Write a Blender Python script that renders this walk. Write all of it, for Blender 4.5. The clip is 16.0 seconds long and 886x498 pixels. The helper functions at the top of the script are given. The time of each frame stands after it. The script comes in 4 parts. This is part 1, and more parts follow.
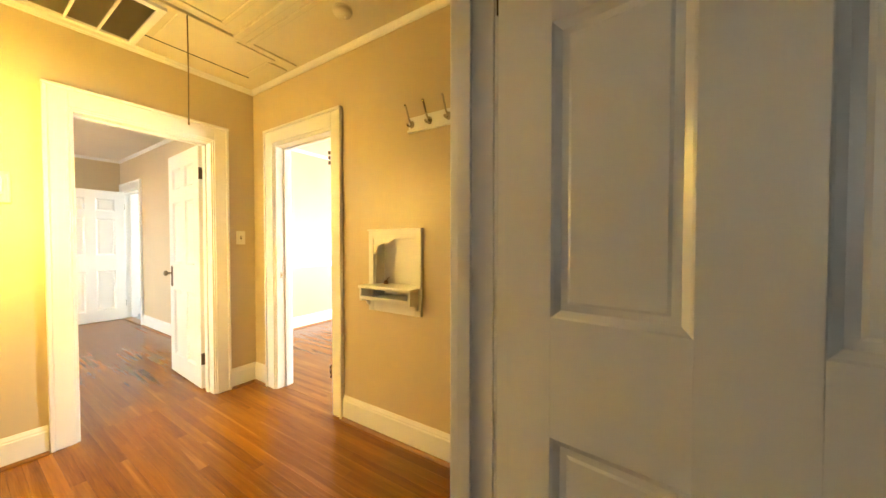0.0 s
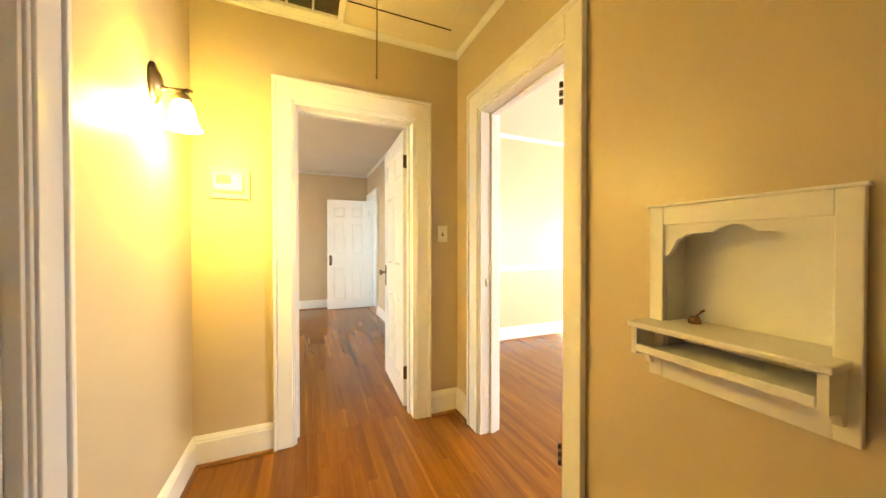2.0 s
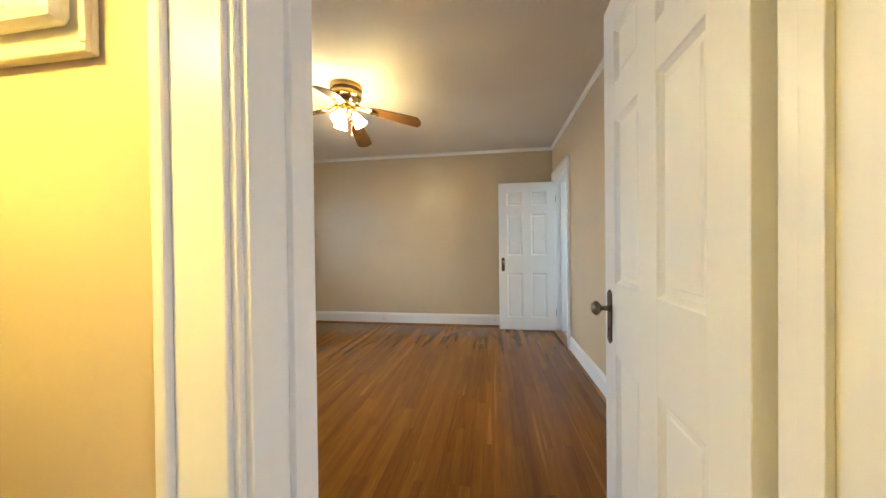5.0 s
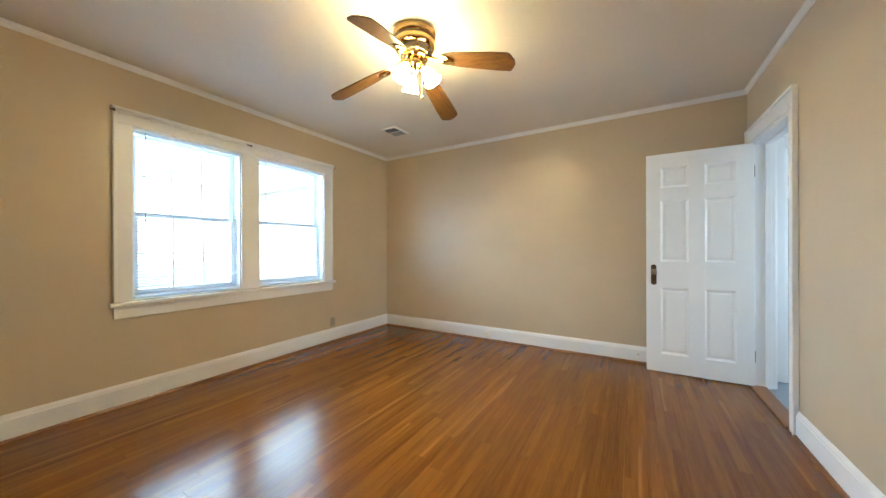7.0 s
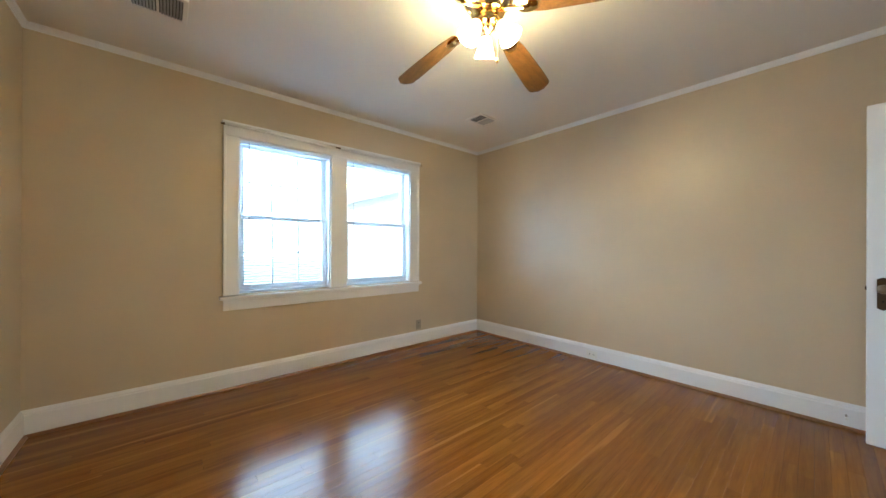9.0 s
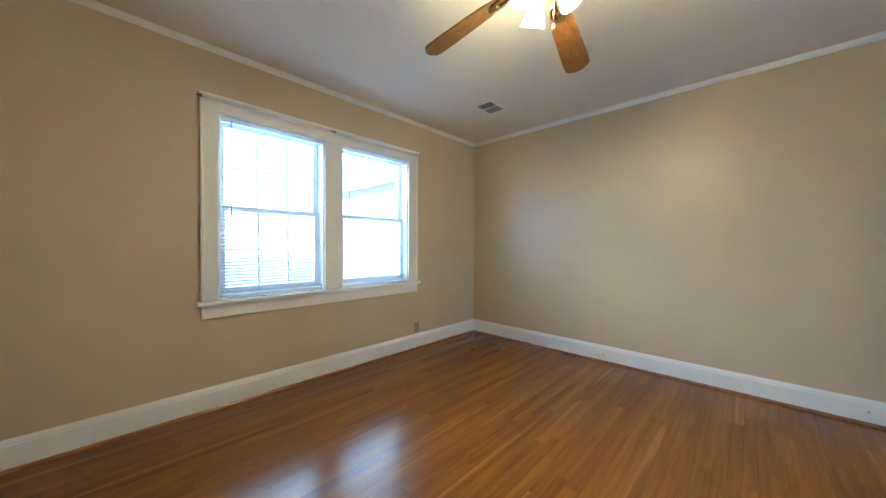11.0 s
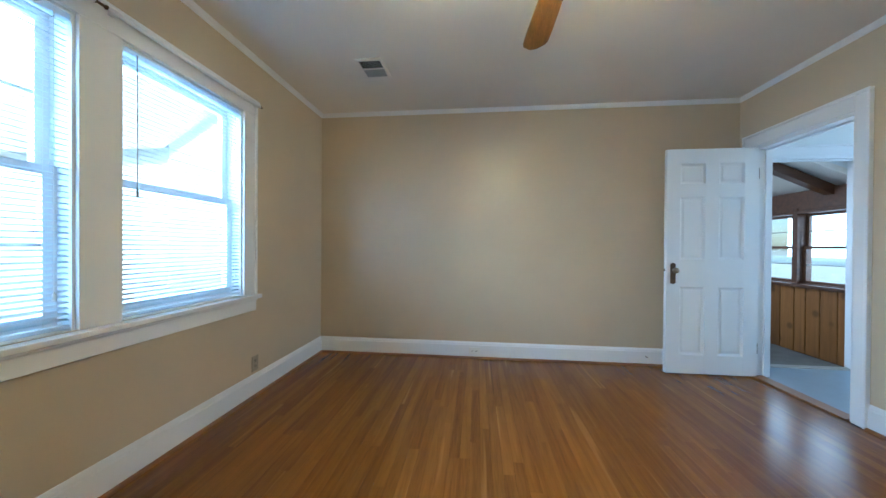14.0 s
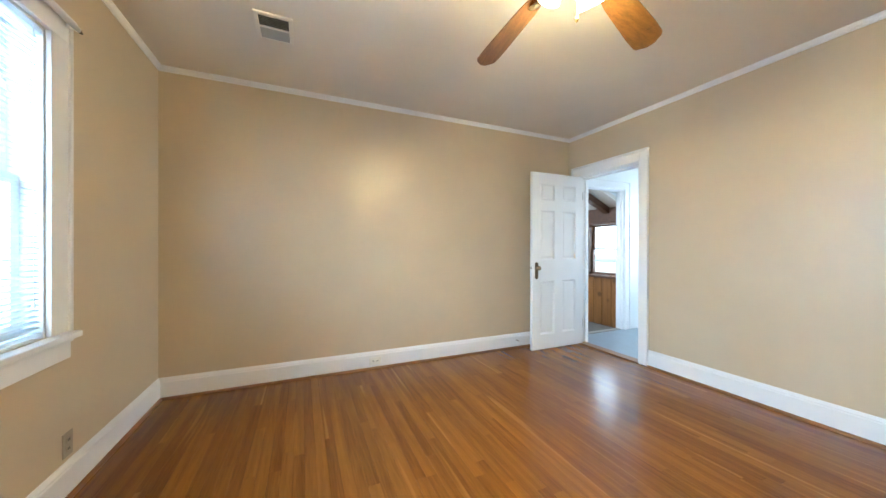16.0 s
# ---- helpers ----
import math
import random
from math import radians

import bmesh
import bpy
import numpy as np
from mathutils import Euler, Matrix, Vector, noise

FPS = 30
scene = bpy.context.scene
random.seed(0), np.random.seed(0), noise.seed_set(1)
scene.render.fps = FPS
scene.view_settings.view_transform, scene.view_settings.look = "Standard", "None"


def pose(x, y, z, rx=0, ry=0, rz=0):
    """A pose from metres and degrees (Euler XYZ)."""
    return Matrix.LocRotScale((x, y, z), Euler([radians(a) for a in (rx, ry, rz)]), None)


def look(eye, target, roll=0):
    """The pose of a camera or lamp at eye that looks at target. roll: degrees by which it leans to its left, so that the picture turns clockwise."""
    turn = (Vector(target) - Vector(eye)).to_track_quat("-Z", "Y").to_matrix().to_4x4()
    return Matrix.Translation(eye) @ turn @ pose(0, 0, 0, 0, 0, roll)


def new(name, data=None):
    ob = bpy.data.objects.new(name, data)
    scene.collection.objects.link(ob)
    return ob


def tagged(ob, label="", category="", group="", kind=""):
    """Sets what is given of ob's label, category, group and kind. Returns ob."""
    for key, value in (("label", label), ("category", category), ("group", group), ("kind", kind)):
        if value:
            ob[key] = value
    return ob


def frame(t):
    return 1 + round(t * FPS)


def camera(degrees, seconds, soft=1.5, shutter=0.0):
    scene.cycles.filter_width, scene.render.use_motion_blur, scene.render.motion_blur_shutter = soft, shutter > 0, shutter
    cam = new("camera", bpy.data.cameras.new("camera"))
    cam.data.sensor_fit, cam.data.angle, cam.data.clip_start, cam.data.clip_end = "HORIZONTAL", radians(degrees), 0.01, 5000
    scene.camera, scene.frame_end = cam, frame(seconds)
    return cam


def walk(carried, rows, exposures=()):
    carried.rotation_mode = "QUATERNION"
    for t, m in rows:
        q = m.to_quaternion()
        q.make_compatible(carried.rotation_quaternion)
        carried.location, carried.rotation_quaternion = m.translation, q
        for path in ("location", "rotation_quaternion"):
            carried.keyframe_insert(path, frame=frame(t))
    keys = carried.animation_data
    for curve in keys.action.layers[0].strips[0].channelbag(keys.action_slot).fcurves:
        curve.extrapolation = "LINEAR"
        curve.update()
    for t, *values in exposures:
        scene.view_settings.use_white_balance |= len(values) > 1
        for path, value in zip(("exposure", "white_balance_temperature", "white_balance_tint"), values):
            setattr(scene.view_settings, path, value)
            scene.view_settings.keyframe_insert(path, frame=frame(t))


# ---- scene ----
cam = camera(108.1, 16.0)
EXPOSURES = [
    (0, 1.88, 7600, 10),
    (1, 1.86, 7700, 10),
    (2, 1.48, 7400, 10),
    (3, 0.72, 7000, 10),
    (4, 0.55, 6600, 10),
    (6.5, 0.98, 5800, 8),
    (7.5, 0.86, 5750, 8),
    (9, 0.75, 5450, 8),
    (11.5, 0.68, 5000, 5),
    (12.5, 0.46, 4780, 4),
    (13.5, 0.46, 4650, 3),
    (14.5, 0.74, 4800, 5),
    (15.25, 1.0, 5100, 7),
    (16, 1.24, 5500, 8),
]
PATH = [
    (0, (-1.515, -2.962, 1.237), (0.171, -1.886, 1.196), 0.0),
    (0.5, (-1.326, -2.777, 1.216), (0.174, -1.454, 1.192), 0.0),
    (1, (-1.187, -2.576, 1.221), (0.091, -1.037, 1.197), -0.0),
    (1.5, (-1.09, -2.354, 1.209), (-0.053, -0.644, 1.186), -0.0),
    (2, (-1.004, -2.107, 1.197), (-0.225, -0.265, 1.174), 0.0),
    (2.5, (-0.916, -1.803, 1.204), (-0.357, 0.118, 1.178), -0.0),
    (3, (-0.862, -1.514, 1.205), (-0.491, 0.451, 1.18), -0.0),
    (3.5, (-0.806, -1.231, 1.187), (-0.601, 0.758, 1.164), -0.6),
    (4, (-0.779, -0.945, 1.19), (-0.743, 1.054, 1.164), -0.8),
    (6.5, (-0.725, 0.351, 1.159), (-1.57, 2.164, 1.157), -0.2),
    (7, (-0.763, 0.543, 1.167), (-1.785, 2.262, 1.166), -0.2),
    (7.5, (-0.802, 0.709, 1.159), (-1.964, 2.336, 1.16), -0.2),
    (8, (-0.766, 0.918, 1.172), (-2.091, 2.416, 1.17), -0.2),
    (8.5, (-0.812, 0.976, 1.161), (-2.254, 2.362, 1.165), 0.1),
    (9, (-0.864, 0.975, 1.172), (-2.378, 2.281, 1.173), 0.2),
    (11.5, (-1.463, 0.88, 1.176), (-2.737, 2.421, 1.159), 0.3),
    (12, (-1.636, 0.957, 1.127), (-2.753, 2.616, 1.125), 0.4),
    (12.5, (-1.812, 0.95, 1.13), (-2.747, 2.718, 1.133), 0.6),
    (13, (-1.994, 0.953, 1.162), (-2.71, 2.82, 1.141), 0.3),
    (13.5, (-2.18, 0.995, 1.141), (-2.61, 2.949, 1.127), 0.4),
    (14, (-2.377, 1.047, 1.142), (-2.586, 3.036, 1.13), 0.4),
    (14.5, (-2.593, 1.086, 1.158), (-2.552, 3.085, 1.148), 0.4),
    (15, (-2.748, 1.11, 1.15), (-2.429, 3.085, 1.146), 0.3),
    (15.5, (-2.896, 1.177, 1.169), (-2.317, 3.092, 1.15), 0.3),
    (16, (-3.045, 1.244, 1.167), (-2.243, 3.076, 1.164), 0.1),
]
walk(cam, [(t, look(eye, target, roll)) for t, eye, target, roll in PATH], EXPOSURES)

# ---- world, sun, large lights ----
world = bpy.data.worlds.new("sky")
scene.world = world
world.use_nodes = True
wn = world.node_tree
sky = wn.nodes.new("ShaderNodeTexSky")
sky.sky_type, sky.sun_disc = "NISHITA", False
sky.sun_elevation, sky.sun_rotation = radians(25), radians(135)
wn.links.new(sky.outputs[0], wn.nodes["Background"].inputs[0])
wn.nodes["Background"].inputs[1].default_value = 0.15


def lamp(name, kind, m, energy, color, **more):
    data = bpy.data.lights.new(name, kind)
    data.energy, data.color = energy, color
    for key, value in more.items():
        if key == "size":
            data.shape, data.size, data.size_y = "RECTANGLE", value[0], value[1]
        elif key == "radius":
            data.shadow_soft_size = value
        elif key == "angle":
            data.angle = value
    ob = new(name, data)
    ob.matrix_world = m
    return ob


SUN_WAY = Vector((-1.0, 1.05, -0.66))
lamp("sun", "SUN", look((0, 0, 20), Vector((0, 0, 20)) + SUN_WAY), 5.0, (1.0, 0.9, 0.72), angle=radians(0.5))
DAY = (0.62, 0.81, 1.0)
# area lamps outside the window openings, added to stand in for skylight
lamp("sky_fill", "AREA", look((-6.2, 2.3, 2.95), (-4.1, 2.3, 1.42)), 50, DAY, size=(2.4, 1.5))
for y in (1.82, 2.78):
    lamp("sky_fill", "AREA", look((-4.34, y, 1.44), (0, y, 1.35)), 30.0, DAY, size=(0.85, 1.35))
lamp("sky_fill", "AREA", look((4.75, -0.9, 1.2), (0, -0.9, 0.9)), 85, (1.0, 0.95, 0.88), size=(1.3, 0.9))
# added lamp at an unseen south window, aimed at the bedroom door jamb
lamp("sky_fill", "AREA", look((3.75, -3.72, 1.3), (-0.7, 0, 0.9)), 95, (0.95, 0.96, 0.96), size=(1.05, 0.95))
# added lamp at the unseen back hall window, brightens the vinyl floor
lamp("sky_fill", "AREA", look((2.75, 3.5, 1.5), (0, 3.7, 0.8)), 21, (0.78, 0.92, 1.0), size=(1.0, 1.2))
# added fill at an unseen west opening, brightens the sunroom's pine boards
lamp("sky_fill", "AREA", look((-0.80, 5.8, 1.5), (1, 5.8, 0.9)), 7, (0.9, 0.95, 1.0), size=(1.8, 1.0))
lamp("sky_fill", "AREA", look((1.62, 5.6, 1.15), (0, 5.6, 1.0)), 26, (0.85, 0.93, 1.0), size=(2.1, 0.85))


# ---- materials ----
def material(name, color, rough=0.5, metal=0.0, vary=0.12, scale=6.0, fine=90.0, bump=0.05, coat=0.0, stretch=None, spec=0.5):
    """A surface with broad stains, fine grain and relief, in real-world size."""
    m = bpy.data.materials.new(name)
    m.use_nodes = True
    nt = m.node_tree
    b = nt.nodes["Principled BSDF"]
    pos = nt.nodes.new("ShaderNodeNewGeometry")
    mapping = nt.nodes.new("ShaderNodeMapping")
    nt.links.new(pos.outputs["Position"], mapping.inputs[0])
    if stretch:
        mapping.inputs["Scale"].default_value = stretch
    big, small = nt.nodes.new("ShaderNodeTexNoise"), nt.nodes.new("ShaderNodeTexNoise")
    big.inputs["Scale"].default_value, small.inputs["Scale"].default_value = scale, fine
    big.inputs["Detail"].default_value, small.inputs["Detail"].default_value = 5, 3
    for n in (big, small):
        nt.links.new(mapping.outputs[0], n.inputs["Vector"])
    mix = nt.nodes.new("ShaderNodeMath")
    mix.operation = "MULTIPLY_ADD"
    mix.inputs[1].default_value = 0.4
    nt.links.new(small.outputs["Fac"], mix.inputs[0])
    nt.links.new(big.outputs["Fac"], mix.inputs[2])
    ramp = nt.nodes.new("ShaderNodeMapRange")
    ramp.inputs["From Min"].default_value, ramp.inputs["From Max"].default_value = 0.4, 1.0
    ramp.inputs["To Min"].default_value, ramp.inputs["To Max"].default_value = 1 - vary, 1 + vary
    nt.links.new(mix.outputs[0], ramp.inputs[0])
    tint = nt.nodes.new("ShaderNodeVectorMath")
    tint.operation = "SCALE"
    tint.inputs[0].default_value = color
    nt.links.new(ramp.outputs[0], tint.inputs["Scale"])
    nt.links.new(tint.outputs[0], b.inputs["Base Color"])
    rr = nt.nodes.new("ShaderNodeMapRange")
    rr.inputs["From Min"].default_value, rr.inputs["From Max"].default_value = 0.3, 0.7
    rr.inputs["To Min"].default_value, rr.inputs["To Max"].default_value = max(0.02, rough - 0.02), rough + 0.02
    nt.links.new(big.outputs["Fac"], rr.inputs[0])
    nt.links.new(rr.outputs[0], b.inputs["Roughness"])
    b.inputs["Metallic"].default_value = metal
    b.inputs["Coat Weight"].default_value = coat
    b.inputs["Coat Roughness"].default_value = 0.15
    b.inputs["Specular IOR Level"].default_value = spec
    if bump:
        bn = nt.nodes.new("ShaderNodeBump")
        bn.inputs["Strength"].default_value, bn.inputs["Distance"].default_value = bump, 0.003
        nt.links.new(small.outputs["Fac"], bn.inputs["Height"])
        nt.links.new(bn.outputs[0], b.inputs["Normal"])
    return m


def wood(name, dark, light, along="y", rough=0.25, grain=1.0, spread=0.35, coat=0.0, island=False, bump=0.08, knots=0.0, hair=0.55, spec=0.5, sliver=None):
    """Boards with grain along one axis; each board takes its own tone and its own piece of grain."""
    m = bpy.data.materials.new(name)
    m.use_nodes = True
    nt = m.node_tree
    b = nt.nodes["Principled BSDF"]
    pos = nt.nodes.new("ShaderNodeNewGeometry")
    if island:
        chance = pos.outputs["Random Per Island"]
    else:
        chance = nt.nodes.new("ShaderNodeObjectInfo").outputs["Random"]
    shift = nt.nodes.new("ShaderNodeVectorMath")
    shift.operation = "MULTIPLY_ADD"
    comb = nt.nodes.new("ShaderNodeCombineXYZ")
    for k in range(3):
        nt.links.new(chance, comb.inputs[k])
    shift.inputs[1].default_value = (37.0, 53.0, 71.0)
    nt.links.new(comb.outputs[0], shift.inputs[0])
    nt.links.new(pos.outputs["Position"], shift.inputs[2])
    mapping = nt.nodes.new("ShaderNodeMapping")
    long, cross = 1.1 * grain, 26.0 * grain
    mapping.inputs["Scale"].default_value = {"x": (long, cross, cross), "y": (cross, long, cross), "z": (cross, cross, long)}[along]
    nt.links.new(shift.outputs[0], mapping.inputs[0])
    broad, fine = nt.nodes.new("ShaderNodeTexNoise"), nt.nodes.new("ShaderNodeTexNoise")
    broad.inputs["Scale"].default_value, broad.inputs["Detail"].default_value, broad.inputs["Distortion"].default_value = 1.0, 4, 0.6
    fine.inputs["Scale"].default_value, fine.inputs["Detail"].default_value = 7.0, 5
    for n in (broad, fine):
        nt.links.new(mapping.outputs[0], n.inputs["Vector"])
    total = nt.nodes.new("ShaderNodeMath")
    total.operation = "MULTIPLY_ADD"
    total.inputs[1].default_value = hair
    nt.links.new(fine.outputs["Fac"], total.inputs[0])
    nt.links.new(broad.outputs["Fac"], total.inputs[2])
    own = nt.nodes.new("ShaderNodeMath")
    own.operation = "MULTIPLY_ADD"
    own.inputs[1].default_value = spread * 2
    nt.links.new(chance, own.inputs[0])
    nt.links.new(total.outputs[0], own.inputs[2])
    ramp = nt.nodes.new("ShaderNodeMapRange")
    ramp.inputs["From Min"].default_value, ramp.inputs["From Max"].default_value = 0.45, 1.1 + spread * 2
    nt.links.new(own.outputs[0], ramp.inputs[0])
    mix = nt.nodes.new("ShaderNodeMix")
    mix.data_type = "RGBA"
    mix.inputs["A"].default_value, mix.inputs["B"].default_value = (*dark, 1), (*light, 1)
    nt.links.new(ramp.outputs[0], mix.inputs["Factor"])
    tone = mix.outputs["Result"]
    if sliver:
        band = nt.nodes.new("ShaderNodeMapping")
        band.inputs["Scale"].default_value = (17.0, 0.55, 17.0)
        nt.links.new(shift.outputs[0], band.inputs[0])
        streak = nt.nodes.new("ShaderNodeTexNoise")
        streak.inputs["Scale"].default_value, streak.inputs["Detail"].default_value = 1.0, 2
        nt.links.new(band.outputs[0], streak.inputs["Vector"])
        cut = nt.nodes.new("ShaderNodeMapRange")
        cut.inputs["From Min"].default_value, cut.inputs["From Max"].default_value = 0.635, 0.69
        cut.inputs["To Max"].default_value = 0.38
        nt.links.new(streak.outputs["Fac"], cut.inputs[0])
        pale = nt.nodes.new("ShaderNodeMix")
        pale.data_type = "RGBA"
        pale.inputs["B"].default_value = (*sliver, 1)
        nt.links.new(cut.outputs[0], pale.inputs["Factor"])
        nt.links.new(tone, pale.inputs["A"])
        tone = pale.outputs["Result"]
    if knots:
        cells = nt.nodes.new("ShaderNodeTexVoronoi")
        cells.inputs["Scale"].default_value = knots
        nt.links.new(shift.outputs[0], cells.inputs["Vector"])
        near = nt.nodes.new("ShaderNodeMapRange")
        near.inputs["From Min"].default_value, near.inputs["From Max"].default_value = 0.10, 0.22
        near.inputs["To Min"].default_value, near.inputs["To Max"].default_value = 0.5, 1.0
        nt.links.new(cells.outputs["Distance"], near.inputs[0])
        dim = nt.nodes.new("ShaderNodeVectorMath")
        dim.operation = "SCALE"
        nt.links.new(tone, dim.inputs[0])
        nt.links.new(near.outputs[0], dim.inputs["Scale"])
        tone = dim.outputs[0]
    b.inputs["Specular IOR Level"].default_value = spec
    nt.links.new(tone, b.inputs["Base Color"])
    rr = nt.nodes.new("ShaderNodeMapRange")
    rr.inputs["From Min"].default_value, rr.inputs["From Max"].default_value = 0.2, 0.8
    rr.inputs["To Min"].default_value, rr.inputs["To Max"].default_value = rough + 0.02, rough - 0.005
    nt.links.new(fine.outputs["Fac"], rr.inputs[0])
    if bump:
        nt.links.new(rr.outputs[0], b.inputs["Roughness"])
    else:
        b.inputs["Roughness"].default_value = rough
    b.inputs["Coat Weight"].default_value, b.inputs["Coat Roughness"].default_value = coat, 0.2
    bn = nt.nodes.new("ShaderNodeBump")
    bn.inputs["Strength"].default_value, bn.inputs["Distance"].default_value = bump, 0.002
    nt.links.new(total.outputs[0], bn.inputs["Height"])
    if bump:
        nt.links.new(bn.outputs[0], b.inputs["Normal"])
    return m


def glowing(name, color, strength, base=(0.9, 0.88, 0.82)):
    m = bpy.data.materials.new(name)
    m.use_nodes = True
    b = m.node_tree.nodes["Principled BSDF"]
    b.inputs["Base Color"].default_value = (*base, 1)
    b.inputs["Roughness"].default_value = 0.25
    b.inputs["Emission Color"].default_value = (*color, 1)
    b.inputs["Emission Strength"].default_value = strength
    return m


def clear_glass(name):
    """Thin window glass: clear, with a weak mirror gloss."""
    m = bpy.data.materials.new(name)
    m.use_nodes = True
    nt = m.node_tree
    nt.nodes.remove(nt.nodes["Principled BSDF"])
    see, gloss, mix = (nt.nodes.new("ShaderNodeBsdf" + k) for k in ("Transparent", "Glossy")), None, nt.nodes.new("ShaderNodeMixShader")
    see, gloss = tuple(see)
    see.inputs[0].default_value = (0.96, 0.99, 0.98, 1)
    gloss.inputs["Roughness"].default_value = 0.03
    mix.inputs[0].default_value = 0.05
    nt.links.new(see.outputs[0], mix.inputs[1])
    nt.links.new(gloss.outputs[0], mix.inputs[2])
    nt.links.new(mix.outputs[0], nt.nodes["Material Output"].inputs[0])
    return m


PAINT = material("tan_wall_paint", (0.55, 0.455, 0.32), rough=0.35, vary=0.05, scale=2.2, fine=220, bump=0.10)
TRIM = material("white_trim_paint", (0.79, 0.795, 0.81), rough=0.33, vary=0.012, scale=5, fine=60, bump=0.06)
CEILING = material("ceiling_paint", (0.77, 0.72, 0.645), rough=0.75, vary=0.04, scale=1.6, fine=120, bump=0.12)
HALL_CEILING = material("panelled_ceiling_paint", (0.68, 0.63, 0.52), rough=0.45, vary=0.04, scale=3, fine=80, bump=0.08)
DOOR = material("white_door_enamel", (0.79, 0.80, 0.81), rough=0.33, vary=0.012, scale=4, fine=50, bump=0.07)
OAK = wood("oak_floor_varnish", (0.082, 0.0275, 0.0036), (0.255, 0.098, 0.0135), along="y", rough=0.215, spread=0.18, bump=0.03, hair=0.65, spec=0.32, sliver=(0.40, 0.185, 0.040))
SHOE = wood("oak_shoe_moulding", (0.13, 0.052, 0.014), (0.27, 0.12, 0.038), along="y", rough=0.3, spread=0.1)
BLADES = [wood("dark_oak_blade", (0.014, 0.006, 0.0016), (0.20, 0.094, 0.024), along=a, rough=0.35, grain=2.0, spread=0.1, hair=0.9) for a in "xy"]
PINE = wood("knotty_pine", (0.075, 0.027, 0.007), (0.34, 0.150, 0.042), along="z", rough=0.35, spread=0.3, knots=4.5)
BEAM = wood("dark_beam", (0.045, 0.016, 0.006), (0.13, 0.052, 0.017), along="x", rough=0.5, spread=0.1)
BRASS = material("polished_brass", (0.72, 0.50, 0.20), rough=0.16, metal=1.0, vary=0.08, bump=0.0)
BRONZE = material("aged_bronze", (0.10, 0.068, 0.045), rough=0.36, metal=0.85, vary=0.2, bump=0.05)
NICKEL = material("brushed_nickel", (0.45, 0.40, 0.33), rough=0.28, metal=1.0, vary=0.1, bump=0.02)
OLD_NICKEL = material("antique_nickel", (0.26, 0.21, 0.15), rough=0.3, metal=1.0, vary=0.15, bump=0.02)
PLASTIC = material("white_plastic", (0.78, 0.77, 0.73), rough=0.35, vary=0.03, bump=0.0)
TAUPE = material("taupe_plate", (0.33, 0.29, 0.22), rough=0.4, vary=0.05, bump=0.0)
IVORY = material("ivory_plastic", (0.66, 0.62, 0.52), rough=0.35, vary=0.03, bump=0.0)
SLAT = material("white_blind_slat", (0.74, 0.775, 0.80), rough=0.5, vary=0.03, bump=0.0)
nodes = SLAT.node_tree
thin = nodes.nodes.new("ShaderNodeBsdfTranslucent")
thin.inputs[0].default_value = (0.75, 0.82, 0.88, 1)
both = nodes.nodes.new("ShaderNodeMixShader")
both.inputs[0].default_value = 0.40
nodes.links.new(nodes.nodes["Principled BSDF"].outputs[0], both.inputs[1])
nodes.links.new(thin.outputs[0], both.inputs[2])
nodes.links.new(both.outputs[0], nodes.nodes["Material Output"].inputs[0])
# near-black colour stands in for the shade inside holes, slots and gaps
DARK = material("hole_shade", (0.02, 0.018, 0.016), rough=0.8, vary=0.1, bump=0.0)
GRILLE_DARK = material("dark_louvre_paint", (0.30, 0.25, 0.17), rough=0.6, vary=0.15, bump=0.02)
GREY_SLAT = material("grey_register_slat", (0.36, 0.35, 0.32), rough=0.5, vary=0.1, bump=0.0)
LCD = material("lcd_screen", (0.22, 0.24, 0.05), rough=0.3, vary=0.03, bump=0.0)
INK = material("dark_print", (0.06, 0.06, 0.05), rough=0.5, vary=0.05, bump=0.0)
CORD = material("grey_cord", (0.20, 0.17, 0.12), rough=0.8, vary=0.2, bump=0.1)
VINYL = material("grey_vinyl_floor", (0.25, 0.31, 0.37), rough=0.32, vary=0.12, scale=7, fine=60, bump=0.05)
CARPET = material("grey_carpet", (0.18, 0.17, 0.155), rough=0.95, vary=0.2, scale=9, fine=400, bump=0.6)
WHITE_WALL = material("white_wall_paint", (0.78, 0.80, 0.80), rough=0.5, vary=0.04, scale=2, fine=150, bump=0.08)
STUB = material("brown_jack", (0.20, 0.10, 0.05), rough=0.5, vary=0.2, bump=0.05)
GRASS = material("dry_lawn", (0.48, 0.47, 0.38), rough=0.9, vary=0.4, scale=1.5, fine=40, bump=0.5)
SIDING = material("pale_siding", (0.84, 0.85, 0.85), rough=0.6, vary=0.06, scale=2, fine=30, bump=0.05)
SHINGLE = material("grey_shingles", (0.58, 0.58, 0.58), rough=0.85, vary=0.25, scale=5, fine=60, bump=0.3)
GLASS = clear_glass("window_glass")
BACKDROP = glowing("hazy_bright_sky", (0.80, 0.94, 1.0), 4.5, base=(0.1, 0.1, 0.1))
SHADE_GLOW = glowing("lit_frosted_shade", (1.0, 0.75, 0.33), 75.0)
SCONCE_GLOW = glowing("lit_sconce_shade", (1.0, 0.72, 0.15), 80.0)


# ---- builders ----
def world_of(ob):
    m = Matrix.Identity(4)
    while ob is not None:
        m = ob.matrix_basis @ m
        ob = ob.parent
    return m


